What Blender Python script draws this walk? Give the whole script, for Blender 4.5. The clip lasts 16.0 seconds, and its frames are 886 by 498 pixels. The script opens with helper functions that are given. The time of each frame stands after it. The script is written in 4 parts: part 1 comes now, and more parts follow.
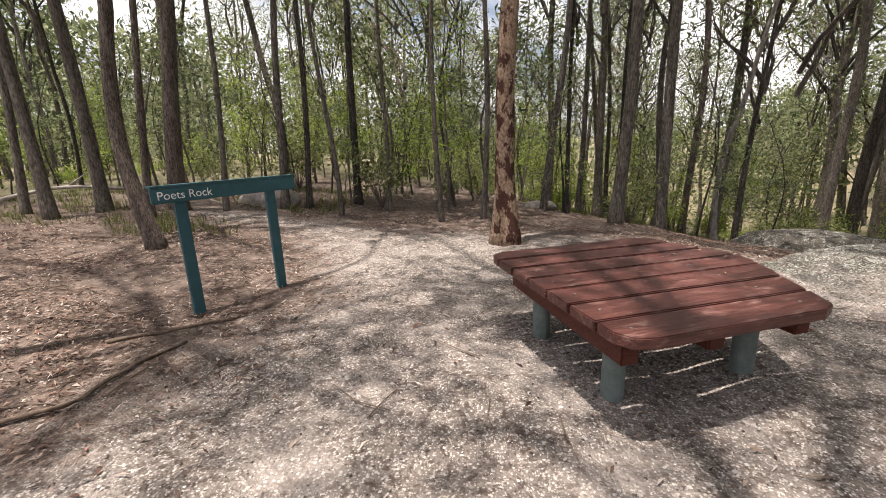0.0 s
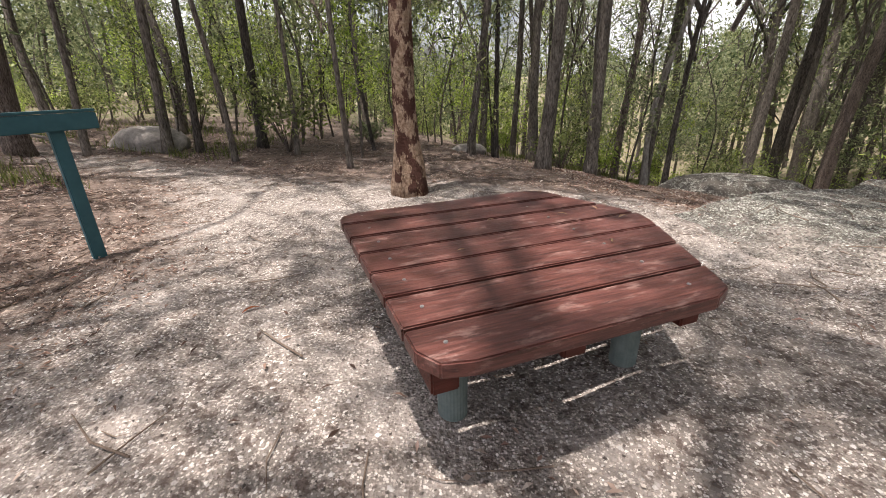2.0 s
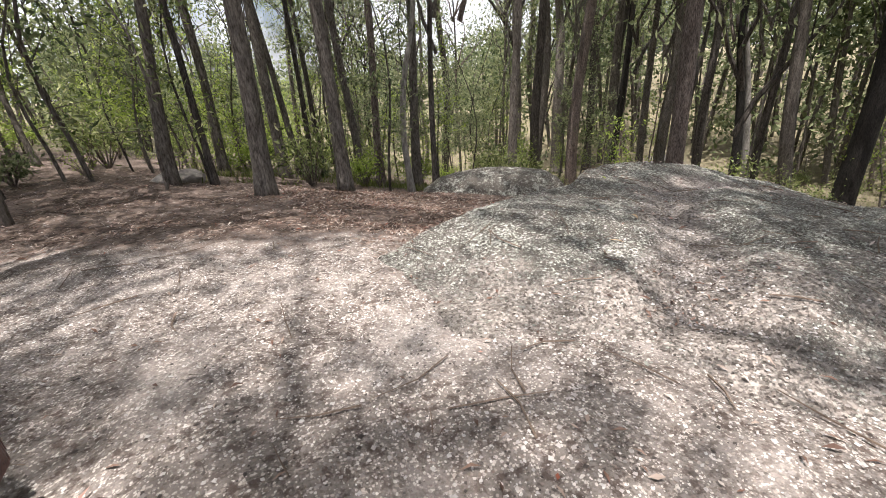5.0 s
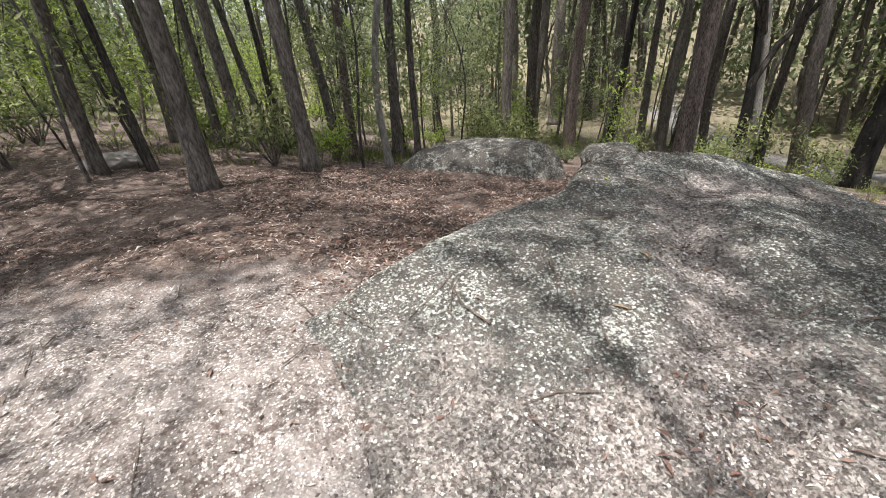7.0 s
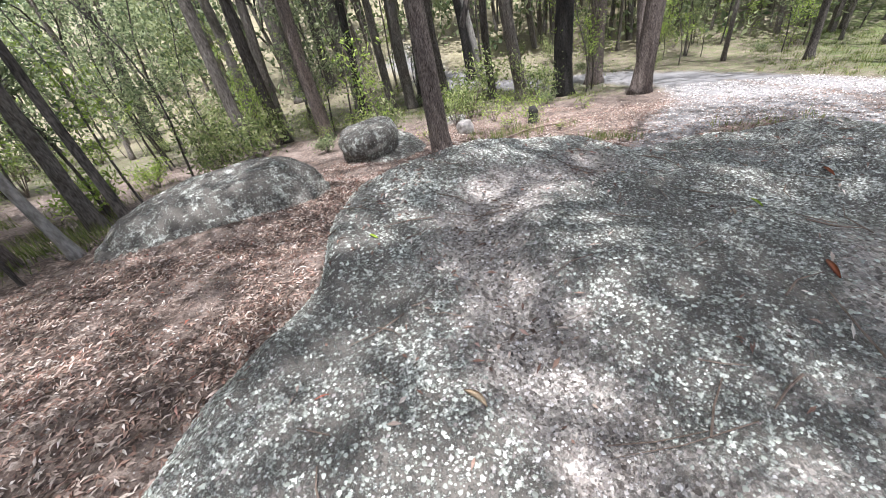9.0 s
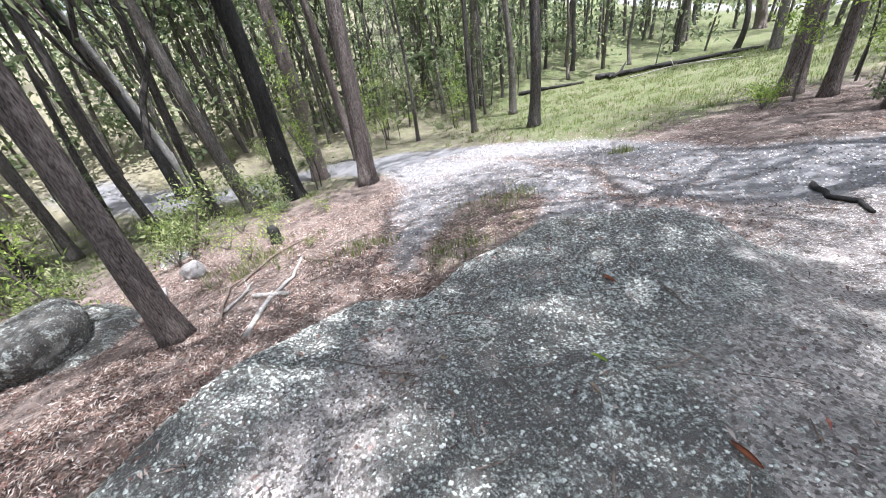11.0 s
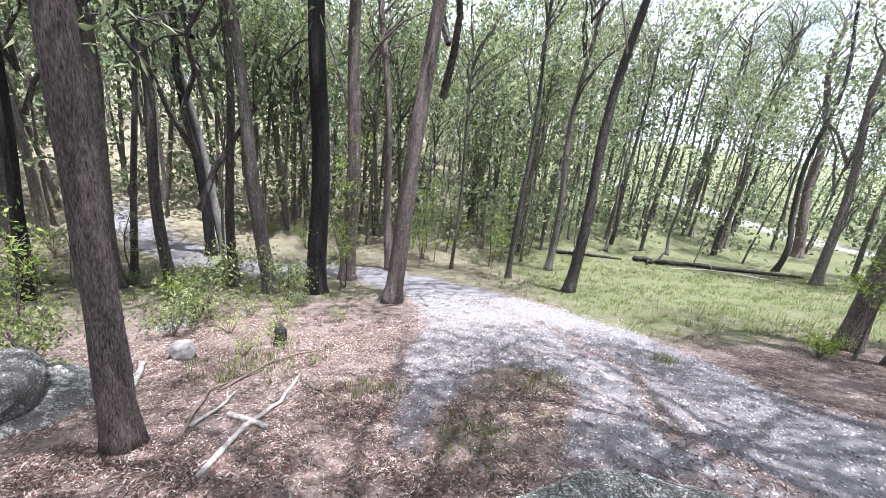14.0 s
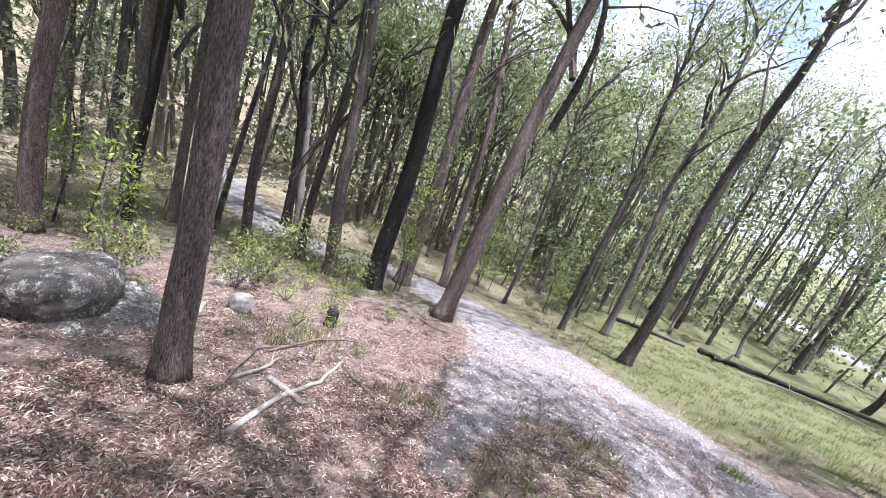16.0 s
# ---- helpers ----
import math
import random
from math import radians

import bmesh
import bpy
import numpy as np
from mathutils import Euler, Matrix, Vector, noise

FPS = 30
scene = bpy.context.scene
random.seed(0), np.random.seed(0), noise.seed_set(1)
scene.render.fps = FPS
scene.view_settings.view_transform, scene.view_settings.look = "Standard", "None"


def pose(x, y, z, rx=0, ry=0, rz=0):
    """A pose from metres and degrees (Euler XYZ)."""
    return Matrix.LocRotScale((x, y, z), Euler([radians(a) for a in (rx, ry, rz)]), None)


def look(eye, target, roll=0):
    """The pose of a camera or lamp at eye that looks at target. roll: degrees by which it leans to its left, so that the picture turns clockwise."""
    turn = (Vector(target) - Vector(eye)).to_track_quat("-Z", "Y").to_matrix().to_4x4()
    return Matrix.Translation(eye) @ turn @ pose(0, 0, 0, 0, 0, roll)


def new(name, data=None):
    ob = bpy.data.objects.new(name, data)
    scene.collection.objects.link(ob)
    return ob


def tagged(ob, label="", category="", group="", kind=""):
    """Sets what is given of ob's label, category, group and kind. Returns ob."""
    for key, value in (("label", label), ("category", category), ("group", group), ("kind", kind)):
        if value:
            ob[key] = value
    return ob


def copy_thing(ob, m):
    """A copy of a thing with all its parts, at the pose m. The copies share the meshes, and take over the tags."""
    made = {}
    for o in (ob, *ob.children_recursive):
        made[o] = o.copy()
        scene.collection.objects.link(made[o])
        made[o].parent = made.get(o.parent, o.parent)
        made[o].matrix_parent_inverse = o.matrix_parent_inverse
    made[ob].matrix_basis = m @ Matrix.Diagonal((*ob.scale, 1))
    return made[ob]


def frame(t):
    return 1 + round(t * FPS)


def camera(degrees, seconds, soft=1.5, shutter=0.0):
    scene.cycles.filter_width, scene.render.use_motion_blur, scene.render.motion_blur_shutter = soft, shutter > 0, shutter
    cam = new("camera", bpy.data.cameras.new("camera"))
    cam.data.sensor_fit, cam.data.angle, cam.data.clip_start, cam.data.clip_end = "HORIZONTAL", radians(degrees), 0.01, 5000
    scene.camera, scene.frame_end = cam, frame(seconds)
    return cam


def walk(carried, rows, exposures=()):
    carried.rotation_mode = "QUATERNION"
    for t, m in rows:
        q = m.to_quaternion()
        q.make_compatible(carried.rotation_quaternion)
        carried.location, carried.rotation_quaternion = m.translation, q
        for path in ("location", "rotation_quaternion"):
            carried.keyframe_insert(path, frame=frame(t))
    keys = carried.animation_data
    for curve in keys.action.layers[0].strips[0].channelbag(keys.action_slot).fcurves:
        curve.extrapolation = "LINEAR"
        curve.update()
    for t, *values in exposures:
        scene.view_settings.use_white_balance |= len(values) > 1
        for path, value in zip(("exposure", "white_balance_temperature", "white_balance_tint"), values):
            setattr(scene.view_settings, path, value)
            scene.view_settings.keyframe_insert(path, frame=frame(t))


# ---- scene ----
cam = camera(94.2, 16.0, 0.6)
PATH = [
    (0, (1.693, 0.577, 1.291), (1.521, 2.510, 0.806), -2.0),
    (0.5, (1.663, 0.757, 1.278), (1.550, 2.676, 0.725), -1.9),
    (1, (1.781, 0.941, 1.256), (1.740, 2.842, 0.638), -1.6),
    (1.5, (2.085, 1.085, 1.231), (2.102, 2.966, 0.550), -1.5),
    (2, (2.313, 1.262, 1.199), (2.356, 3.117, 0.451), -1.2),
    (2.5, (2.567, 1.504, 1.208), (2.609, 3.333, 0.402), -1.3),
    (3, (2.858, 1.672, 1.177), (2.872, 3.476, 0.314), -1.7),
    (3.5, (3.159, 1.862, 1.188), (3.202, 3.676, 0.347), -2.1),
    (4, (3.524, 2.140, 1.161), (3.935, 3.931, 0.374), -5.0),
    (4.5, (3.830, 2.347, 1.098), (4.581, 4.048, 0.361), -3.9),
    (4.7, (3.907, 2.412, 1.089), (4.690, 4.094, 0.343), -3.5),
    (6.8, (4.539, 3.106, 1.345), (5.298, 4.680, 0.373), -4.9),
    (7, (4.681, 3.225, 1.332), (5.418, 4.794, 0.334), -4.5),
    (7.5, (4.940, 3.507, 1.349), (5.588, 5.047, 0.249), -4.5),
    (8, (5.229, 3.811, 1.331), (6.066, 5.167, 0.123), -7.3),
    (8.5, (5.519, 3.963, 1.337), (6.648, 5.064, 0.107), -9.7),
    (9, (5.915, 4.067, 1.353), (7.200, 4.988, 0.128), -12.2),
    (9.5, (6.212, 4.231, 1.370), (7.657, 4.922, 0.172), -10.4),
    (10, (6.499, 4.354, 1.461), (8.089, 4.757, 0.317), -11.4),
    (10.2, (6.612, 4.357, 1.465), (8.247, 4.631, 0.346), -12.5),
    (12.3, (7.681, 4.543, 1.605), (9.296, 3.998, 0.559), 1.7),
    (12.5, (7.712, 4.549, 1.638), (9.375, 4.055, 0.644), 3.8),
    (13, (7.783, 4.589, 1.689), (9.542, 4.267, 0.793), 7.4),
    (13.5, (7.781, 4.617, 1.763), (9.631, 4.456, 1.021), 7.2),
    (14, (7.781, 4.643, 1.799), (9.691, 4.548, 1.213), 7.2),
    (14.5, (7.793, 4.655, 1.771), (9.724, 4.609, 1.253), 8.7),
    (15, (7.847, 4.723, 1.711), (9.777, 4.745, 1.187), 13.6),
    (15.5, (7.946, 4.879, 1.586), (9.863, 4.974, 1.023), 20.9),
    (16, (8.004, 4.990, 1.481), (9.925, 5.175, 0.958), 20.8),
]
walk(cam, [(t, look(eye, target, roll)) for t, eye, target, roll in PATH],
     [(0.0, 0.9, 6750, 14), (3.0, 1.1, 6450, 14), (4.7, 1.15, 6350, 13), (7.0, 1.1, 6100, 11), (9.5, 1.8, 5600, 11), (13.0, 1.87, 5400, 14), (16.0, 1.74, 5550, 19)])


def part(name, bm, material, parent=None, label=""):
    """Links a bmesh, or lists of corners and faces, as one mesh object."""
    me = bpy.data.meshes.new(name)
    if isinstance(bm, bmesh.types.BMesh):
        bm.to_mesh(me)
        bm.free()
    else:
        me.from_pydata(bm[0], [], bm[1])
    me.materials.append(material)
    ob = new(name, me)
    if parent:
        ob.parent = parent
    if label:
        tagged(ob, label)
    return ob


def smooth(ob):
    ob.data.polygons.foreach_set("use_smooth", [True] * len(ob.data.polygons))
    return ob


def thing(name, x, y, z, label, category, group="", turn=0.0):
    ob = new(name)
    ob.empty_display_size = 0.2
    ob.matrix_basis = pose(x, y, z, 0, 0, turn)
    return tagged(ob, label, category, group)


# ---- light ----
world = bpy.data.worlds.new("world")
scene.world = world
world.use_nodes = True
wn = world.node_tree.nodes
sky = wn.new("ShaderNodeTexSky")
sky.sky_type, sky.sun_disc = "NISHITA", False
sky.sun_elevation, sky.sun_rotation = radians(81.5), radians(228)
sky.dust_density, sky.air_density, sky.ozone_density = 7.0, 1.0, 0.6
# broken white cloud all over the sky
cloud_at, cloud, cover, veil = wn.new("ShaderNodeTexCoord"), wn.new("ShaderNodeTexNoise"), wn.new("ShaderNodeValToRGB"), wn.new("ShaderNodeMix")
cloud.inputs["Scale"].default_value, cloud.inputs["Detail"].default_value, cloud.inputs["Roughness"].default_value = 3.4, 7, 0.6
cover.color_ramp.elements[0].position, cover.color_ramp.elements[1].position = 0.42, 0.56
veil.data_type = "RGBA"
veil.inputs[7].default_value = (5.2, 5.3, 5.5, 1)
world.node_tree.links.new(cloud_at.outputs["Generated"], cloud.inputs["Vector"])
world.node_tree.links.new(cloud.outputs[0], cover.inputs[0])
world.node_tree.links.new(cover.outputs[0], veil.inputs[0])
world.node_tree.links.new(sky.outputs[0], veil.inputs[6])
world.node_tree.links.new(veil.outputs[2], wn["Background"].inputs[0])
wn["Background"].inputs[1].default_value = 0.12
sun = new("sun", bpy.data.lights.new("sun", "SUN"))
sun.data.energy, sun.data.angle, sun.data.color = 4.7, radians(0.6), (1.0, 0.95, 0.87)
sun.matrix_basis = look((-1.1, -1.0, 10), (0, 0, 0))


# ---- materials ----
def nodes_of(name, rough=0.9):
    m = bpy.data.materials.new(name)
    m.use_nodes = True
    n = m.node_tree.nodes
    n["Principled BSDF"].inputs["Roughness"].default_value = rough
    n["Principled BSDF"].inputs["Specular IOR Level"].default_value = 0.25
    return m, n, m.node_tree.links


def noise_tex(n, l, vec, scale, detail=4, rough=0.6):
    t = n.new("ShaderNodeTexNoise")
    t.inputs["Scale"].default_value, t.inputs["Detail"].default_value, t.inputs["Roughness"].default_value = scale, detail, rough
    l.new(vec, t.inputs["Vector"])
    return t.outputs[0]


def ramp(n, l, fac, stops):
    r = n.new("ShaderNodeValToRGB")
    while len(r.color_ramp.elements) < len(stops):
        r.color_ramp.elements.new(0.5)
    for e, (p, c) in zip(r.color_ramp.elements, stops):
        e.position = p
        e.color = (*c, 1) if isinstance(c, tuple) else (c, c, c, 1)
    l.new(fac, r.inputs[0])
    return r.outputs[0]


def mix(n, l, fac, a, b, mode="MIX"):
    m = n.new("ShaderNodeMix")
    m.data_type, m.blend_type = "RGBA", mode
    for s, v in ((0, fac), (6, a), (7, b)):
        if isinstance(v, (int, float)):
            m.inputs[s].default_value = v if s == 0 else (v, v, v, 1)
        elif isinstance(v, tuple):
            m.inputs[s].default_value = (*v, 1)
        else:
            l.new(v, m.inputs[s])
    return m.outputs[2]


def coords(n, l, scale=(1, 1, 1), which="Object"):
    t = n.new("ShaderNodeTexCoord")
    m = n.new("ShaderNodeMapping")
    m.inputs["Scale"].default_value = scale
    l.new(t.outputs[which], m.inputs[0])
    return m.outputs[0]


def relief(n, l, height, strength, distance=0.02):
    b = n.new("ShaderNodeBump")
    b.inputs["Strength"].default_value, b.inputs["Distance"].default_value = strength, distance
    l.new(height, b.inputs["Height"])
    l.new(b.outputs[0], n["Principled BSDF"].inputs["Normal"])


def finish(n, l, color):
    l.new(color, n["Principled BSDF"].inputs["Base Color"])


def island_random(n):
    return n.new("ShaderNodeNewGeometry").outputs["Random Per Island"]


def ground_material():
    m, n, l = nodes_of("ground", 0.95)
    v = coords(n, l)
    fine, grit, big = noise_tex(n, l, v, 70, 3), noise_tex(n, l, v, 22, 4, 0.7), noise_tex(n, l, v, 1.6, 4)
    vor = n.new("ShaderNodeTexVoronoi")
    vor.inputs["Scale"].default_value = 60
    l.new(v, vor.inputs["Vector"])
    chips, shade = speckle(n, l, v, 95, -0.08, 0.006)
    stone = mix(n, l, noise_tex(n, l, v, 45, 6, 0.8), (0.05, 0.04, 0.035), (0.36, 0.315, 0.285))
    stone = mix(n, l, chips, stone, ramp(n, l, shade, [(0.0, (0.17, 0.13, 0.112)), (0.4, (0.44, 0.385, 0.345)), (0.85, (0.58, 0.525, 0.48)), (1, (0.72, 0.68, 0.64))]))
    stone = mix(n, l, ramp(n, l, grit, [(0.4, 0.9), (0.5, 0.0)]), stone, (0.085, 0.063, 0.054))
    stone = mix(n, l, ramp(n, l, big, [(0.48, 0.0), (0.7, 0.5)]), stone, (0.45, 0.4, 0.37))
    vl = n.new("ShaderNodeTexVoronoi")
    vl.inputs["Scale"].default_value = 32
    l.new(v, vl.inputs["Vector"])
    litter = ramp(n, l, mix(n, l, 0.4, vl.outputs["Color"], noise_tex(n, l, v, 60, 5, 0.8)), [(0.25, (0.028, 0.019, 0.015)), (0.45, (0.1, 0.069, 0.055)), (0.65, (0.21, 0.157, 0.13)), (0.85, (0.45, 0.385, 0.335))])
    litter = mix(n, l, ramp(n, l, grit, [(0.42, 0.0), (0.66, 0.8)]), litter, (0.075, 0.053, 0.044))
    dirt = mix(n, l, grit, (0.16, 0.115, 0.095), (0.33, 0.265, 0.23))
    litter = mix(n, l, ramp(n, l, big, [(0.45, 0.0), (0.62, 0.55)]), litter, dirt)
    green = mix(n, l, ramp(n, l, noise_tex(n, l, v, 1.1, 5, 0.7), [(0.45, 0.0), (0.65, 0.45)]), mix(n, l, grit, (0.045, 0.06, 0.018), (0.125, 0.155, 0.045)), mix(n, l, grit, (0.09, 0.07, 0.045), (0.24, 0.2, 0.14)))
    track = mix(n, l, grit, (0.07, 0.066, 0.065), (0.31, 0.295, 0.292))
    track = mix(n, l, ramp(n, l, vor.outputs["Color"], [(0.0, 0.55), (0.8, 0.0)]), track, (0.16, 0.14, 0.13))

    def zone(name):
        a = n.new("ShaderNodeAttribute")
        a.attribute_name = name
        add = n.new("ShaderNodeMath")
        add.operation = "ADD"
        l.new(a.outputs["Fac"], add.inputs[0])
        sub = n.new("ShaderNodeMath")
        sub.operation = "MULTIPLY_ADD"
        l.new(noise_tex(n, l, v, 5, 6, 0.75), sub.inputs[0])
        sub.inputs[1].default_value, sub.inputs[2].default_value = 1.9, -0.95
        l.new(sub.outputs[0], add.inputs[1])
        return ramp(n, l, add.outputs[0], [(0.3, 0.0), (0.75, 1.0)])

    c = mix(n, l, zone("litter"), stone, litter)
    c = mix(n, l, zone("grass"), c, green)
    c = mix(n, l, zone("straw"), c, mix(n, l, grit, (0.12, 0.105, 0.06), (0.28, 0.24, 0.155)))
    c = mix(n, l, zone("track"), c, track)
    finish(n, l, c)
    relief(n, l, mix(n, l, 0.5, fine, vor.outputs["Distance"]), 1.0, 0.025)
    return m


def bark_material(name, dark, mid, light, stretch=0.12, scale=14, strength=0.7, patch=None):
    m, n, l = nodes_of(name, 0.92)
    v = coords(n, l, (1, 1, stretch))
    a, b = noise_tex(n, l, v, scale, 6, 0.7), noise_tex(n, l, v, scale * 4, 4)
    c = ramp(n, l, a, [(0.3, dark), (0.5, mid), (0.72, light)])
    c = mix(n, l, 0.45, c, mix(n, l, ramp(n, l, b, [(0.35, 0.0), (0.65, 1.0)]), dark, light))
    fib = noise_tex(n, l, coords(n, l, (1, 1, stretch)), scale * 7, 5, 0.8)
    c = mix(n, l, 0.5, c, ramp(n, l, fib, [(0.3, 0.35), (0.68, 1.0)]), "MULTIPLY")
    v2 = coords(n, l, (1, 1, 0.5))
    if patch:
        c = mix(n, l, ramp(n, l, noise_tex(n, l, v2, 7, 5, 0.65), [(0.5, 0.0), (0.54, 1.0)]), c, patch)
    info = n.new("ShaderNodeObjectInfo")
    c = mix(n, l, 0.35, c, ramp(n, l, info.outputs["Random"], [(0, 0.45), (1, 1.0)]), "MULTIPLY")
    finish(n, l, c)
    relief(n, l, mix(n, l, 0.3, a, b), strength, 0.08)
    return m


def leaf_material(name, stops, through_light=0.35):
    m, n, l = nodes_of(name, 0.55)
    c = ramp(n, l, island_random(n), stops)
    finish(n, l, c)
    p = n["Principled BSDF"]
    tr = n.new("ShaderNodeBsdfTranslucent")
    l.new(c, tr.inputs[0])
    ms = n.new("ShaderNodeMixShader")
    ms.inputs[0].default_value = through_light
    l.new(p.outputs[0], ms.inputs[1])
    l.new(tr.outputs[0], ms.inputs[2])
    l.new(ms.outputs[0], n["Material Output"].inputs[0])
    return m


def math_node(n, l, op, a, b=None, c=None):
    k = n.new("ShaderNodeMath")
    k.operation = op
    for i, q in enumerate((a, b, c)):
        if isinstance(q, (int, float)):
            k.inputs[i].default_value = q
        elif q is not None:
            l.new(q, k.inputs[i])
    return k.outputs[0]


def speckle(n, l, v, scale, share, wobble=0.03):
    """Uneven spots of about 1 / scale metres: how much of a spot lies here, and each spot's own random shade."""
    warp = n.new("ShaderNodeVectorMath")
    warp.operation = "MULTIPLY_ADD"
    tex = n.new("ShaderNodeTexNoise")
    tex.inputs["Scale"].default_value, tex.inputs["Detail"].default_value = scale * 1.6, 5
    l.new(v, tex.inputs["Vector"])
    l.new(tex.outputs["Color"], warp.inputs[0])
    warp.inputs[1].default_value = (wobble, wobble, wobble)
    l.new(v, warp.inputs[2])
    vor = n.new("ShaderNodeTexVoronoi")
    vor.inputs["Scale"].default_value = scale
    l.new(warp.outputs[0], vor.inputs["Vector"])
    sep = n.new("ShaderNodeSeparateColor")
    l.new(vor.outputs["Color"], sep.inputs[0])
    size = math_node(n, l, "MULTIPLY_ADD", sep.outputs[0], 0.9, share)
    spot = math_node(n, l, "SUBTRACT", size, vor.outputs["Distance"])
    return ramp(n, l, spot, [(0.0, 0.0), (0.09, 1.0)]), sep.outputs[1]


def rock_material(name, more=0.0, size=1.0):
    m, n, l = nodes_of(name, 0.92)
    v = coords(n, l)
    fine, tone_of = noise_tex(n, l, v, 150, 4, 0.75), noise_tex(n, l, v, 55, 4, 0.7)
    c = mix(n, l, noise_tex(n, l, v, 60, 6, 0.85), (0.02, 0.0175, 0.0155), (0.2, 0.176, 0.153))
    zone_a, zone_b = noise_tex(n, l, v, 1.2, 5, 0.65), noise_tex(n, l, v, 2.6, 5, 0.65)
    high = fine
    for scale, gain, cut, zone_of in ((30 * size, 0.34, 0.69, zone_b), (80 * size, 0.24, 0.655, zone_a)):
        level = math_node(n, l, "MULTIPLY_ADD", zone_of, gain, noise_tex(n, l, v, scale, 9, 0.8))
        fac = ramp(n, l, level, [(cut - more, 0.0), (cut - more + 0.035, 1.0)])
        tone = ramp(n, l, tone_of, [(0.38, (0.17, 0.162, 0.142)), (0.5, (0.39, 0.385, 0.34)), (0.62, (0.7, 0.7, 0.635))])
        c = mix(n, l, fac, c, tone)
        high = mix(n, l, 0.5, high, fac)
    cover = noise_tex(n, l, v, 0.9, 9, 0.8)
    for attribute, gain in (("gully", 0.27), ("dusty", 0.2)):
        strip = n.new("ShaderNodeAttribute")
        strip.attribute_name = attribute
        cover = math_node(n, l, "MULTIPLY_ADD", strip.outputs["Fac"], gain, cover)
    dust = ramp(n, l, cover, [(0.58, 0.0), (0.68, 0.85)])
    shade = speckle(n, l, v, 60, -0.1, 0.01)[1]
    c = mix(n, l, dust, c, mix(n, l, shade, (0.12, 0.095, 0.082), (0.52, 0.46, 0.415)))
    finish(n, l, c)
    relief(n, l, high, 1.0, 0.02)
    return m


def plank_material():
    m, n, l = nodes_of("stained_timber", 0.48)
    v = coords(n, l, (0.6, 9, 9))
    grain = noise_tex(n, l, v, 9, 6, 0.65)
    info = n.new("ShaderNodeObjectInfo")
    c = ramp(n, l, grain, [(0.25, (0.024, 0.009, 0.0075)), (0.5, (0.092, 0.031, 0.025)), (0.75, (0.165, 0.064, 0.052))])
    c = mix(n, l, 0.4, c, ramp(n, l, info.outputs["Random"], [(0, 0.45), (1, 1.0)]), "MULTIPLY")
    v2 = coords(n, l, (1, 3, 3))
    worn = noise_tex(n, l, v2, 6, 7, 0.75)
    c = mix(n, l, ramp(n, l, worn, [(0.54, 0.0), (0.66, 0.55)]), c, (0.31, 0.19, 0.165))
    finish(n, l, c)
    l.new(ramp(n, l, worn, [(0.3, 0.28), (0.7, 0.6)]), n["Principled BSDF"].inputs["Roughness"])
    n["Principled BSDF"].inputs["Specular IOR Level"].default_value = 0.5
    relief(n, l, grain, 0.35, 0.006)
    return m


def plain_material(name, a, b, scale=12, rough=0.7, strength=0.3, stretch=(1, 1, 1), metal=0.0):
    m, n, l = nodes_of(name, rough)
    v = coords(n, l, stretch)
    t = noise_tex(n, l, v, scale, 6, 0.7)
    finish(n, l, ramp(n, l, t, [(0.3, a), (0.7, b)]))
    n["Principled BSDF"].inputs["Metallic"].default_value = metal
    relief(n, l, t, strength, 0.01)
    return m


GROUND = ground_material()
BARKS = {
    "grey": bark_material("grey_bark", (0.042, 0.035, 0.03), (0.145, 0.122, 0.104), (0.34, 0.3, 0.266), 0.28, 11),
    "brown": bark_material("stringy_brown_bark", (0.03, 0.022, 0.019), (0.165, 0.122, 0.105), (0.46, 0.38, 0.335), 0.2, 22, 1.0),
    "dark": bark_material("dark_bark", (0.016, 0.014, 0.0125), (0.07, 0.06, 0.053), (0.2, 0.172, 0.152), 0.25, 12),
    "burnt": bark_material("charred_bark", (0.006, 0.006, 0.006), (0.022, 0.02, 0.018), (0.075, 0.064, 0.057), 0.2, 16, 1.0),
    "pale": bark_material("pale_smooth_bark", (0.13, 0.115, 0.1), (0.3, 0.272, 0.245), (0.46, 0.43, 0.4), 0.35, 6, 0.3),
    "peel": bark_material("peeling_bark", (0.17, 0.1, 0.065), (0.44, 0.29, 0.2), (0.66, 0.5, 0.38), 0.7, 9, 1.0, (0.085, 0.036, 0.026)),
}
LEAF = leaf_material("eucalypt_leaves", [(0, (0.05, 0.07, 0.022)), (0.35, (0.16, 0.2, 0.07)), (0.8, (0.31, 0.34, 0.135)), (1, (0.46, 0.46, 0.25))], 0.6)
LEAF_BRIGHT = leaf_material("young_leaves", [(0, (0.12, 0.18, 0.03)), (0.5, (0.32, 0.42, 0.08)), (1, (0.52, 0.6, 0.16))], 0.6)
LEAF_FAR = leaf_material("far_leaves", [(0, (0.06, 0.085, 0.042)), (0.4, (0.17, 0.205, 0.1)), (1, (0.37, 0.39, 0.22))], 0.6)
DRY = leaf_material("dry_leaves", [(0, (0.035, 0.02, 0.015)), (0.3, (0.15, 0.084, 0.062)), (0.55, (0.23, 0.15, 0.115)), (0.84, (0.36, 0.29, 0.245)), (0.96, (0.52, 0.46, 0.41)), (1, (0.25, 0.07, 0.04))], 0.1)
GRASS = leaf_material("grass_blades", [(0, (0.07, 0.09, 0.022)), (0.6, (0.14, 0.17, 0.045)), (1, (0.3, 0.28, 0.13))], 0.4)
ROCK = rock_material("lichen_granite")
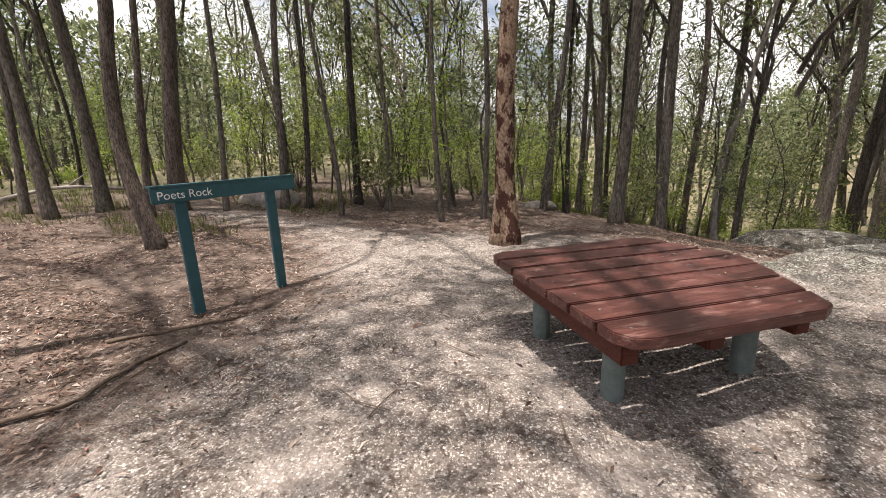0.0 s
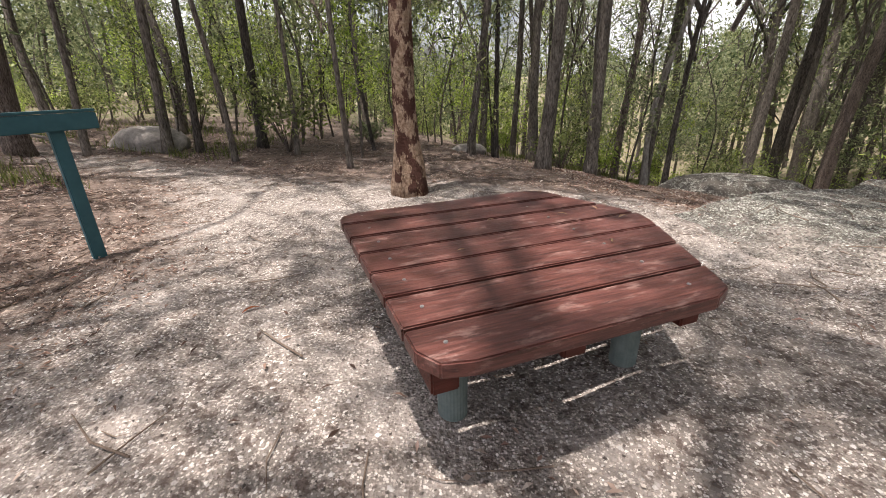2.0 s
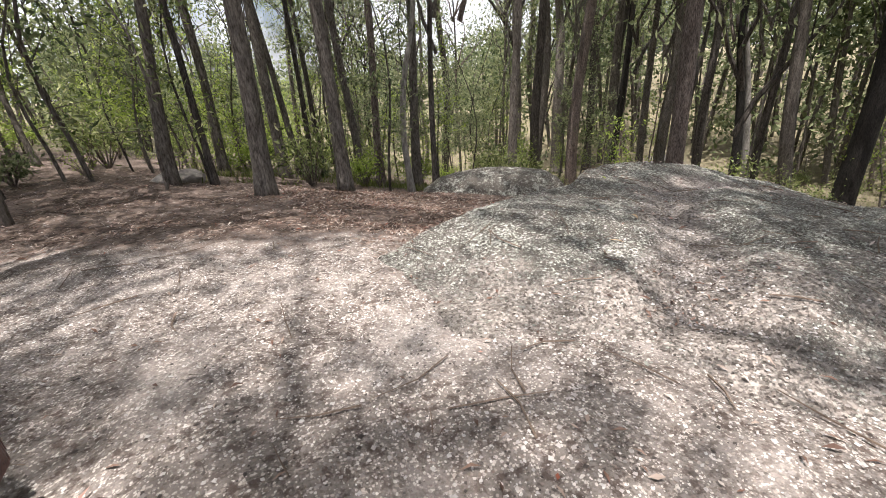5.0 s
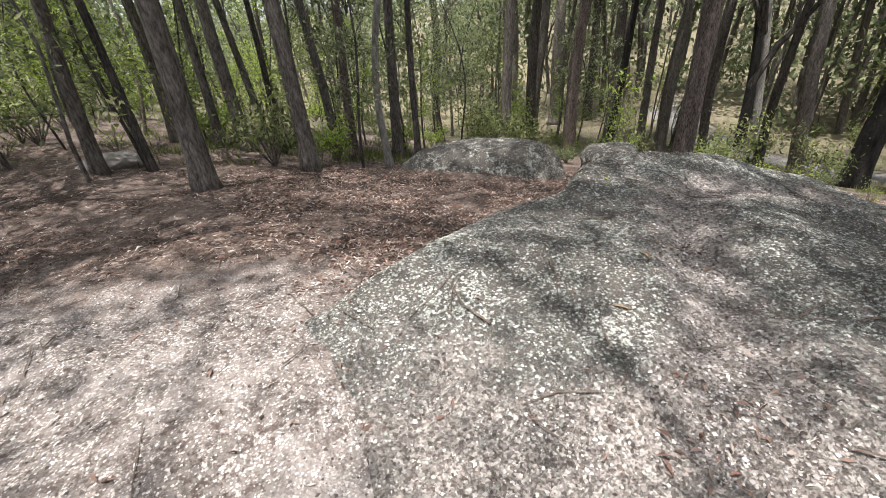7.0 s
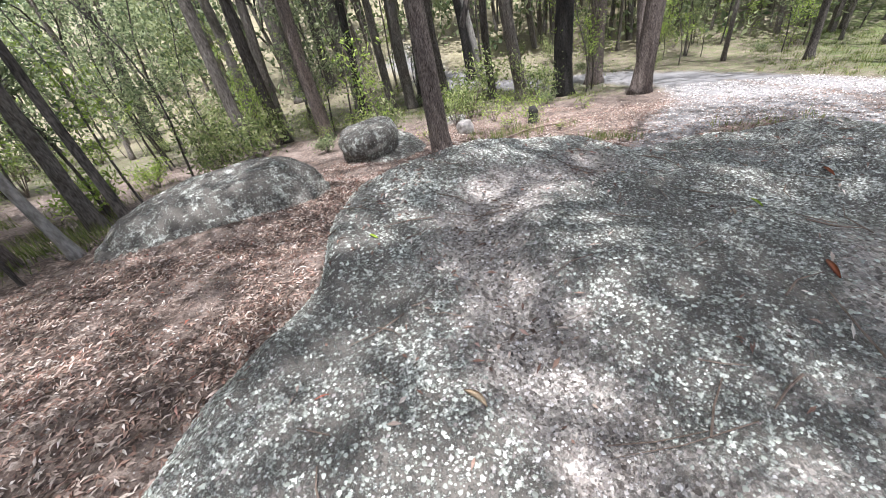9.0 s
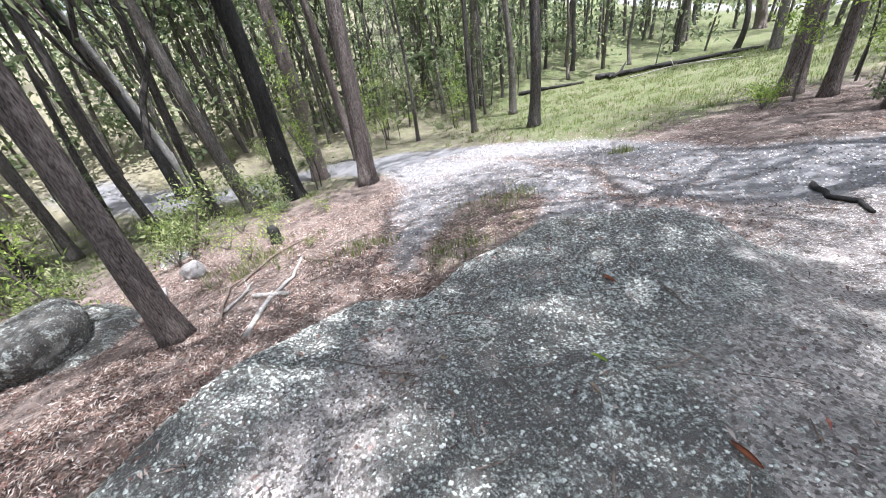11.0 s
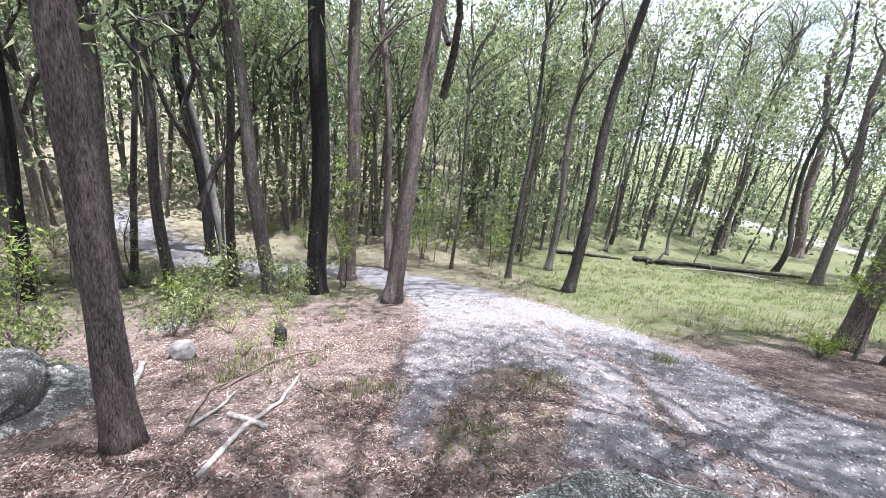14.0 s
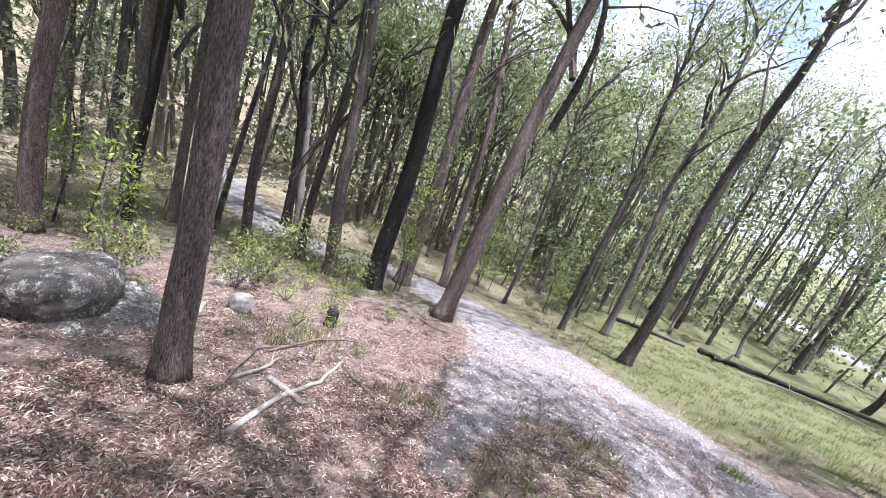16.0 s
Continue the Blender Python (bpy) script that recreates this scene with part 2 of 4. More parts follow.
BOULDER = rock_material("pale_lichen_granite", -0.005, 0.4)
PLANK = plank_material()
BEAM = plain_material("dark_red_beam", (0.05, 0.014, 0.01), (0.12, 0.032, 0.022), 10, 0.6, 0.3, (1, 6, 6))
POST = plain_material("grey_green_post", (0.1, 0.13, 0.125), (0.19, 0.225, 0.215), 14, 0.7, 0.15)
TEAL = plain_material("teal_paint", (0.032, 0.092, 0.112), (0.05, 0.13, 0.155), 8, 0.5, 0.12)
WHITE = plain_material("white_lettering", (0.72, 0.74, 0.74), (0.85, 0.86, 0.86), 20, 0.6, 0.05)
DEADWOOD = plain_material("weathered_wood", (0.17, 0.145, 0.125), (0.45, 0.41, 0.37), 18, 0.9, 0.6, (1, 1, 1))
STICK = plain_material("brown_stick", (0.07, 0.05, 0.038), (0.22, 0.165, 0.13), 24, 0.9, 0.6)
CHAR = plain_material("charred_wood", (0.008, 0.008, 0.008), (0.05, 0.043, 0.038), 16, 0.9, 0.8)
PALESTONE = plain_material("pale_stone", (0.17, 0.15, 0.135), (0.37, 0.335, 0.31), 14, 0.9, 0.5)
GRIT = leaf_material("quartz_grit", [(0, (0.05, 0.04, 0.035)), (0.3, (0.18, 0.153, 0.14)), (0.7, (0.38, 0.345, 0.325)), (1, (0.58, 0.55, 0.525))], 0.0)
LICHEN = leaf_material("pale_lichen", [(0, (0.12, 0.12, 0.103)), (0.5, (0.28, 0.286, 0.248)), (1, (0.54, 0.55, 0.49))], 0.0)
BOLT = plain_material("galvanised_bolt", (0.3, 0.3, 0.3), (0.42, 0.42, 0.42), 30, 0.45, 0.1, (1, 1, 1), 0.8)


# ---- lie of the land ----
def soft(u, k=0.7):
    return k * np.logaddexp(0, u / k)


def land(x, y):
    u = x - 5 + np.where(np.asarray(y) > 5, 0.45, 0.33) * (y - 5)
    z = -0.24 * soft(u) + 0.36 * soft(u - 25, 3.0) + 0.1 * soft(-x - 0.2, 0.5) - 0.1 * soft(-x - 5, 1.0)
    z = z + 0.25 * np.exp(-((x - 8.6) / 1.6) ** 2 - ((y - 8.7) / 1.1) ** 2)
    return z - 0.1 * soft(u - 70, 8)


def near_line(x, y, pts):
    """Distance from places to a line of points."""
    d = np.full(np.shape(x), 1e9)
    for (ax, ay), (bx, by) in zip(pts, pts[1:]):
        t = np.clip(((x - ax) * (bx - ax) + (y - ay) * (by - ay)) / ((bx - ax) ** 2 + (by - ay) ** 2), 0, 1)
        d = np.minimum(d, np.hypot(x - ax - t * (bx - ax), y - ay - t * (by - ay)))
    return d


def inside(x, y, pts):
    """Distance inside a closed outline, negative outside it."""
    x, y = np.asarray(x, float), np.asarray(y, float)
    d = near_line(x, y, pts + pts[:1])
    odd = np.zeros(np.shape(x), bool)
    for (ax, ay), (bx, by) in zip(pts, pts[1:] + pts[:1]):
        odd ^= ((ay > y) != (by > y)) & (x < (bx - ax) * (y - ay) / (by - ay + 1e-12) + ax)
    return np.where(odd, d, -d)


ROCK_EDGE = [(4.75, 5.15), (5.5, 5.62), (6.2, 5.74), (6.8, 5.88), (7.25, 6.15), (7.8, 6.35), (8.4, 6.1), (8.85, 5.75), (9.3, 5.45), (9.65, 5.0), (9.65, 4.6), (10.05, 4.1),
             (10.4, 3.4), (10.6, 2.5), (10.4, 1.85), (9.6, 1.4), (9.0, 1.1), (8.0, 1.1), (6.6, 1.8), (5.5, 2.8), (4.8, 4.0)]
DUSTY = [(3.5, 4.9), (5.0, 4.7), (5.9, 4.0), (6.6, 3.5), (7.4, 3.45), (8.2, 3.4), (8.7, 2.75), (9.1, 2.25), (9.4, 1.75), (9.6, 0.5), (3.5, 0.5)]
GRAVEL = [(9.5, -3.0), (12.5, -1.0), (15.6, -0.5), (18.5, 0.5), (20.8, 2.2), (22.9, 4.4), (21.6, 6.6), (19.8, 4.9), (17.5, 4.5), (14.5, 4.75), (12.5, 4.85), (11.3, 4.75), (11.3, 4.35),
          (10.9, 3.0), (10.8, 2.0), (10.4, 1.2)]
TRACK = [(9.0, -3.0), (11.5, -0.2), (13.2, 0.6), (16.5, 1.6), (20.0, 2.9), (22.8, 5.2), (24.0, 7.6), (23.6, 10.0), (25.0, 14.3), (30.0, 22.0)]
TRACK_LITTER = [(9.6, 0.2), (11.6, 1.5), (13.6, 1.0), (16.4, 1.5), (20.0, 3.2)]
SPUR_LITTER = [(10.9, 4.9), (12.5, 5.0), (14.5, 4.95), (16.5, 4.6)]
FAR_TRACK = [(38.0, -46.0), (47.9, -34.3), (56.4, -26.7), (67.0, -18.2), (80.0, -12.0)]
CLEARING = [(-0.3, -3.0), (-0.4, 1.5), (0.3, 4.0), (-0.9, 6.4), (-4.0, 7.4), (-4.5, 8.3), (-1.0, 7.6), (0.6, 7.0), (2.6, 6.6), (3.6, 6.2), (5.0, 5.8),
            (5.0, 5.1), (6.0, 3.8), (8.0, 2.9), (9.2, 2.1), (10.6, 1.0), (12.0, 0.0), (9.5, -3.0)]


def sstep(v, a, b):
    t = np.clip((v - a) / (b - a), 0, 1)
    return t * t * (3 - 2 * t)


def zones(x, y):
    """How much litter, grass and track gravel lies at places."""
    track = np.maximum(sstep(-near_line(x, y, TRACK), -1.7, -0.6), 0.92 * sstep(inside(x, y, GRAVEL), -0.45, 0.5))
    track = np.maximum(track, sstep(-near_line(x, y, FAR_TRACK), -1.8, -1.0))
    patch = near_line(x, y, [(11.6, 3.65), (12.9, 3.0)])
    track = track * sstep(patch, 0.55, 0.95)
    track = track * (1 - 0.55 * np.exp(-(near_line(x, y, TRACK_LITTER) / 0.22) ** 2))
    litter = 0.95 - 0.8 * sstep(inside(x, y, CLEARING), -0.7, 0.8)
    far = np.hypot(x - 5, y - 4)
    litter = np.maximum(litter, 0.9 * sstep(-patch, -1.0, -0.7))
    grass = np.maximum(0.66 * sstep(x + 0.5 * np.minimum(0, -y), 13.5, 17.0) * sstep(-y, -2.2, 0.3), 0.5 * sstep(far, 11, 16))
    grass = np.maximum(grass, 0.3 * sstep(-patch, -1.0, -0.6))
    straw = 0.6 * sstep(far, 20, 27) * sstep(y, 2, 9)
    return litter, grass, track, straw


def bumps(x, y):
    out = np.empty(np.shape(x))
    for i in np.ndindex(out.shape):
        p = Vector((x[i], y[i], 0.0))
        out[i] = 0.05 * noise.noise(p * 0.9) + 0.025 * noise.noise(p * 2.7) + 0.012 * noise.noise(p * 9.0)
    return out


def spaced(lo, hi, step, reach, grow=1.16):
    inner = list(np.arange(lo, hi + 1e-6, step))
    up, s = hi, step
    while up < reach:
        s *= grow
        up += s
        inner.append(up)
    down, s = lo, step
    while down > -reach:
        s *= grow
        down -= s
        inner.insert(0, down)
    return np.array(inner)


def grid_faces(nx, ny):
    i = np.arange(nx * ny).reshape(ny, nx)
    return np.stack([i[:-1, :-1], i[:-1, 1:], i[1:, 1:], i[1:, :-1]], -1).reshape(-1, 4)


def height(x, y):
    """Ground height at one place."""
    p = Vector((x, y, 0.0))
    return float(land(x, y)) + 0.05 * noise.noise(p * 0.9) + 0.025 * noise.noise(p * 2.7) + 0.012 * noise.noise(p * 9.0)


gx, gy = spaced(-4, 13, 0.085, 900), spaced(-1.5, 10.5, 0.085, 900)
GX, GY = np.meshgrid(gx, gy)
GZ = land(GX, GY) + bumps(GX, GY)
ground = part("ground", (np.stack([GX, GY, GZ], -1).reshape(-1, 3).tolist(), grid_faces(len(gx), len(gy)).tolist()), GROUND)
for zone_name, values in zip(("litter", "grass", "track", "straw"), zones(GX, GY)):
    ground.data.attributes.new(zone_name, "FLOAT", "POINT").data.foreach_set("value", values.ravel().astype(np.float32))
smooth(ground)
tagged(ground, "granite grit and leaf litter ground under open eucalypt woodland", "ground", "", "structure")


# ---- rocks ----
def rock_height(x, y):
    d = inside(x, y, ROCK_EDGE)
    top = 0.045 - 0.25 * soft(x - 8 + 0.5 * (4.5 - y), 0.5) + 0.36 * np.exp(-((x - 9.72) / 0.75) ** 2 - ((y - 2.7) / 0.95) ** 2)
    top = top + 0.04 * np.exp(-(near_line(x, y, [(5.4, 5.2), (6.7, 5.45), (7.6, 5.9), (8.6, 5.5)]) / 0.35) ** 2)
    w = 0.4 + 0.9 * sstep(inside(x, y, DUSTY), -0.6, 0.4)
    base = land(x, y)
    lift = np.clip(d / w, -0.3, 1)
    dusty = sstep(inside(x, y, DUSTY), -0.6, 0.4)
    rise = np.sin(np.clip(lift, 0, 1) * np.pi / 2) ** (0.8 + 1.0 * dusty)
    return base + np.maximum(top - base, 0.1) * rise + 0.5 * np.minimum(lift, 0), d


ROCK_GRID = {}
GULLY = [(5.9, 3.6), (6.3, 3.84), (6.55, 4.03), (6.82, 4.32), (7.18, 4.66), (7.7, 5.05), (8.2, 5.0), (8.7, 4.6)]


def big_rock():
    xs, ys = np.arange(4.3, 11.0, 0.045), np.arange(0.7, 7.0, 0.045)
    X, Y = np.meshgrid(xs, ys)
    wob = np.array([[noise.noise(Vector((a * 1.3, b * 1.3, 5.0))) for a in xs] for b in ys])
    Z, d = rock_height(X + 0.1 * wob, Y + 0.12 * np.roll(wob, 17, 0))
    for i in np.ndindex(Z.shape):
        p = Vector((X[i], Y[i], 3.0))
        Z[i] += 0.06 * noise.noise(p * 1.4) + 0.02 * noise.noise(p * 5) + 0.008 * noise.noise(p * 16)
    gully = near_line(X, Y, GULLY)
    Z -= 0.09 * np.exp(-(gully / 0.22) ** 2)
    ROCK_GRID.update(x=xs, y=ys, z=np.where(d > -0.2, Z, -99.0))
    keep = d > -0.25
    f = grid_faces(len(xs), len(ys))
    f = f[keep.ravel()[f].all(1)]
    used = np.unique(f)
    remap = np.full(X.size, -1)
    remap[used] = np.arange(len(used))
    co = np.stack([X, Y, Z], -1).reshape(-1, 3)[used]
    ob = smooth(part("granite_outcrop", (co.tolist(), remap[f].tolist()), ROCK))
    ob.data.attributes.new("gully", "FLOAT", "POINT").data.foreach_set("value", np.exp(-(gully / 0.3) ** 2).ravel()[used].astype(np.float32))
    ob.data.attributes.new("dusty", "FLOAT", "POINT").data.foreach_set("value", sstep(inside(X, Y, DUSTY), -0.45, 0.45).ravel()[used].astype(np.float32))
    return tagged(ob, "broad dark granite outcrop spotted with pale green lichen", "rock")


def boulder(x, y, z, sx, sy, sz, label, seed, material, flat=0.35, turn=0.0):
    bm = bmesh.new()
    bmesh.ops.create_icosphere(bm, subdivisions=5, radius=1)
    rng = random.Random(seed)
    facets = [(Vector((0.08, 0.05, 1)).normalized(), 1.0 - 0.45 * flat)]
    for k in range(11):
        a, up = 2.4 * k + rng.uniform(-0.4, 0.4), rng.uniform(-0.5, 0.75)
        facets.append((Vector((math.cos(a), math.sin(a), up)).normalized(), rng.uniform(0.82, 1.02)))
    for v in bm.verts:
        p = v.co.copy()
        q = p * 1.3 + Vector((seed * 3.1, seed, 0))
        r = (0.55 + sum(max(p.dot(m) / d, 0.0) ** 14 for m, d in facets)) ** (-1 / 14)
        p *= r * (1 + 0.09 * noise.noise(q) + 0.05 * noise.noise(q * 2.4) + 0.03 * noise.noise(q * 7) + 0.012 * noise.noise(q * 19))
        v.co = (p.x * sx, p.y * sy, p.z * sz)
    ob = smooth(part("boulder", bm, material))
    ob.matrix_basis = pose(x, y, z, 0, 0, turn)
    return tagged(ob, label, "rock")


big_rock()
boulder(8.3, 8.9, -1.28, 1.55, 0.8, 0.78, "low rounded granite boulder with grey lichen crust", 1, BOULDER, 0.25, -26)
boulder(11.85, 9.55, -1.8, 0.78, 0.62, 0.5, "flat-topped pale granite boulder resting on a slab", 2, BOULDER, 0.6, 20)
boulder(12.0, 9.3, -2.22, 1.2, 0.85, 0.36, "sloping granite slab under a boulder", 3, BOULDER, 0.5, 30)
boulder(13.95, 8.49, -2.42, 0.22, 0.2, 0.24, "small pinkish white stone in leaf litter", 4, PALESTONE, 0.4)
boulder(15.86, 9.84, -3.1, 0.42, 0.3, 0.16, "flat grey stone half buried among shrubs", 6, BOULDER, 0.5)
boulder(-2.75, 8.95, 0.2, 0.75, 0.5, 0.42, "pale weathered rock mound heaped with leaf litter", 7, PALESTONE, 0.2)
boulder(3.1, 10.0, -0.12, 0.4, 0.3, 0.16, "low pale stone beside a tree", 8, PALESTONE, 0.4)


# ---- trees ----
def tube(points, radii, sides=8, rng=None, wob=0.0, cap=True):
    """Corners and faces of a tapering tube along points."""
    vs, fs = [], []
    n = len(points)
    for i, (p, r) in enumerate(zip(points, radii)):
        a, b = points[max(i - 1, 0)], points[min(i + 1, n - 1)]
        d = (Vector(b) - Vector(a)).normalized()
        s = d.cross(Vector((0.31, 0.94, 0.11))).normalized()
        t = d.cross(s)
        for k in range(sides):
            ang = 2 * math.pi * k / sides
            rr = r * (1 + (rng.uniform(-wob, wob) if rng else 0))
            vs.append(tuple(Vector(p) + rr * (math.cos(ang) * s + math.sin(ang) * t)))
    for i in range(n - 1):
        for k in range(sides):
            a, b = i * sides + k, i * sides + (k + 1) % sides
            fs.append((a, b, b + sides, a + sides))
    if cap:
        fs.append(tuple(range((n - 1) * sides, n * sides)))
        fs.append(tuple(range(sides - 1, -1, -1)))
    return vs, fs


def join(pieces):
    vs, fs = [], []
    for v, f in pieces:
        o = len(vs)
        vs += v
        fs += [tuple(i + o for i in face) for face in f]
    return vs, fs


def leaves(centres, dirs, length, width, gen):
    """Lens-shaped leaves, two triangles each, from numpy arrays."""
    n = len(centres)
    d = dirs / np.linalg.norm(dirs, axis=1)[:, None]
    side = np.cross(d, gen.normal(size=(n, 3)))
    side /= np.linalg.norm(side, axis=1)[:, None] + 1e-9
    ln, wd = (length * gen.uniform(0.6, 1.3, (n, 1))), (width * gen.uniform(0.7, 1.3, (n, 1)))
    bend = np.cross(d, side) * ln * gen.uniform(-0.15, 0.15, (n, 1))
    a, b = centres, centres + d * ln
    m = centres + d * ln * 0.45 + bend
    co = np.stack([a, m + side * wd / 2, b, m - side * wd / 2], 1).reshape(-1, 3)
    return co, np.arange(4 * n).reshape(-1, 4)


def mesh_of(name, co, fa, material):
    me = bpy.data.meshes.new(name)
    me.from_pydata(co.tolist() if hasattr(co, "tolist") else co, [], fa.tolist() if hasattr(fa, "tolist") else fa)
    me.materials.append(material)
    return me


def crown_set(seed, spread, rise, tips, per_tip, leaf_len, material, bark, clump=0.33):
    """Limbs that leave a trunk's upper part, and the leaves at their ends, round the trunk's axis with its top at the origin."""
    rng, gen = random.Random(seed), np.random.default_rng(seed)
    wood, cs = [], []
    for k in range(tips):
        one = []
        ang = 2.4 * k + rng.uniform(-0.5, 0.5)
        z0 = -rise * rng.uniform(0.05, 1.0) * (k + 0.5) / tips - 0.1
        out = spread * rng.uniform(0.45, 1.0)
        up = rng.uniform(0.6, 1.8) + 0.3 * out
        pts = []
        for i in range(6):
            s = i / 5
            pts.append((math.cos(ang + 0.5 * s * math.sin(k)) * out * s + rng.uniform(-0.1, 0.1) * (0 < i), math.sin(ang + 0.5 * s) * out * s + rng.uniform(-0.1, 0.1) * (0 < i),
                        z0 + up * s ** 0.8))
        r = rng.uniform(0.03, 0.055)
        one.append(tube(pts, [r * (1 - 0.8 * i / 5) for i in range(6)], 5, cap=False))
        for j in range(4):
            c = Vector(pts[rng.choice((3, 4, 5, 5))])
            e = c + Vector((rng.uniform(-0.7, 0.7), rng.uniform(-0.7, 0.7), rng.uniform(-0.2, 0.7)))
            one.append(tube([tuple(c), tuple((c + e) / 2 + Vector((0, 0, 0.05))), tuple(e)], [r * 0.3, r * 0.22, r * 0.1], 4, cap=False))
            cs.append(e)
        wood.append(mesh_of("limb", *join(one), bark))
    pts = np.array([tuple(c) for c in cs])
    m = per_tip
    cen = np.repeat(pts, m, 0) + gen.normal(0, 1, (len(pts) * m, 3)) * np.array([clump, clump, clump * 0.75])
    dirs = gen.normal(0, 0.7, cen.shape) + np.array([0, 0, -0.3])
    co, fa = leaves(cen, dirs, leaf_len, leaf_len * 0.3, gen)
    return wood, mesh_of("crown", co, fa, material)


CROWNS = [crown_set(11 + i, (1.7, 2.2, 1.5, 2.5, 1.9, 2.1)[i], (5.5, 6.5, 7.0, 6.0, 7.5, 5.0)[i], (12, 13, 12, 13, 13, 11)[i], 40, 0.155,
                    (LEAF, LEAF, LEAF_FAR, LEAF, LEAF_FAR, LEAF)[i], BARKS[("grey", "dark", "grey", "brown", "dark", "pale")[i]]) for i in range(6)]
# two wide crowns, only for the unseen trees added to shade the walk
CROWNS.append(crown_set(31, 4.6, 2.5, 10, 95, 0.19, LEAF, BARKS["grey"], 0.26))
CROWNS.append(crown_set(32, 4.2, 3.5, 18, 80, 0.19, LEAF, BARKS["brown"]))
TREE_LABEL = {
    "grey": "tall eucalypt with rough grey bark", "brown": "eucalypt with fibrous reddish brown bark", "dark": "slender eucalypt with dark blackened bark",
    "burnt": "eucalypt trunk charred black by fire", "pale": "leaning eucalypt with smooth pale bark", "peel": "eucalypt with blotched orange peeling bark and a swollen foot",
}
tree_rng = random.Random(5)


def tree(x, y, r, lean_x, lean_y, kind, tall=None, bend=0.0, crown=None):
    rng = tree_rng
    tall = tall or min(17.0, 7.5 + r * 30 + rng.uniform(-1, 2))
    z = height(x, y)
    t = thing("tree", x, y, z, TREE_LABEL[kind], "tree", "woodland eucalypts")
    steps = 18
    ax, ay, kx, ky = rng.uniform(0, 6), rng.uniform(0, 6), rng.uniform(0.02, 0.12), rng.uniform(0.02, 0.12)
    pts, radii = [], []
    for i in range(steps + 1):
        s = (i / steps) ** 1.5
        h = tall * s
        pts.append((lean_x * h + kx * h ** 0.7 * math.sin(ax + h * 0.7) * 0.5 - bend * math.sin(min(1, h / 3) * math.pi) * 0.4, lean_y * h + ky * h ** 0.7 * math.sin(ay + h * 0.6) * 0.5, h - 0.15 * (i == 0)))
        flare = 1 + 0.45 * math.exp(-h / 0.16) + 0.12 * math.exp(-h / 0.6)
        radii.append(r * flare * (1 - 0.62 * s))
    if kind == "peel":
        radii = [q * (1 + 0.25 * math.exp(-((p[2] - 0.15) / 0.35) ** 2)) for q, p in zip(radii, pts)]
    near = math.hypot(x - 5, y - 4) < 15
    smooth(part("trunk", tube(pts, radii, 14 if near else 8, rng, 0.07 if near else 0.03), BARKS[kind], t))
    limbs, leaf = CROWNS[rng.randrange(6) if crown is None else crown]
    s = rng.uniform(0.85, 1.25) * min(1.7, max(1.0, r / 0.13))
    turn = pose(pts[-1][0], pts[-1][1], pts[-1][2], 0, 0, rng.uniform(0, 360)) @ Matrix.Diagonal((s, s, s * rng.uniform(1.0, 1.35), 1))
    for nm, me in [("limb", q) for q in limbs] + [("crown", leaf)]:
        o = new(nm, me)
        o.parent = t
        o.matrix_basis = turn
    return t


tree(2.06, 6.00, 0.130, 0.03, 0.00, "peel", 9.0)
tree(4.22, 8.34, 0.111, 0.03, -0.01, "grey")
tree(5.57, 9.65, 0.115, 0.00, 0.00, "grey")
tree(7.70, 11.50, 0.107, 0.03, 0.00, "grey")
tree(7.90, 10.90, 0.066, 0.03, 0.00, "dark")
tree(-0.97, 9.60, 0.083, 0.02, 0.01, "dark")
tree(-3.69, 7.57, 0.134, 0.07, 0.05, "brown")
tree(-4.82, 7.24, 0.102, 0.00, 0.00, "grey")
tree(-5.03, 6.49, 0.088, -0.01, -0.01, "grey")
tree(-3.56, 6.74, 0.056, 0.07, 0.06, "brown")
tree(-2.20, 8.60, 0.075, 0.07, 0.03, "grey")
tree(-1.78, 8.80, 0.057, 0.04, 0.02, "dark")
tree(-0.88, 8.12, 0.044, -0.02, -0.01, "grey")
tree(3.67, 12.50, 0.090, 0.02, -0.00, "grey")
tree(6.50, 12.00, 0.090, -0.01, 0.00, "grey")
tree(4.40, 12.00, 0.074, 0.02, -0.01, "grey")
tree(5.30, 13.00, 0.074, -0.09, 0.03, "grey")
tree(-5.75, 6.74, 0.061, 0.05, 0.06, "grey")
tree(1.05, 7.73, 0.041, 0.00, 0.00, "grey")
tree(1.78, 7.94, 0.050, 0.03, -0.00, "grey")
tree(-0.15, 9.03, 0.043, 0.03, 0.01, "grey")
tree(-2.99, 7.86, 0.048, 0.05, 0.03, "grey")
tree(24.10, 27.72, 0.249, -0.04, 0.04, "grey")
tree(3.60, 9.60, 0.049, 0.00, 0.00, "dark")
tree(6.55, 10.70, 0.078, 0.01, -0.00, "brown")
tree(13.58, 21.77, 0.196, 0.03, -0.02, "dark")
tree(22.79, 23.78, 0.380, -0.01, 0.01, "grey")
tree(24.97, 23.20, 0.269, -0.01, 0.01, "dark")
tree(26.21, 21.94, 0.226, -0.03, 0.03, "grey")
tree(25.88, 14.23, 0.227, -0.05, 0.08, "burnt")
tree(26.18, 13.75, 0.196, -0.08, 0.15, "pale")
tree(5.45, 12.30, 0.061, 0.03, -0.01, "dark")
tree(3.09, 9.48, 0.071, 0.08, 0.02, "grey")
tree(4.82, 11.71, 0.108, -0.01, 0.00, "grey")
tree(17.59, 21.14, 0.239, 0.01, -0.00, "grey")
tree(15.98, 17.36, 0.196, 0.03, -0.02, "grey")
tree(20.11, 17.05, 0.241, 0.01, -0.01, "dark")
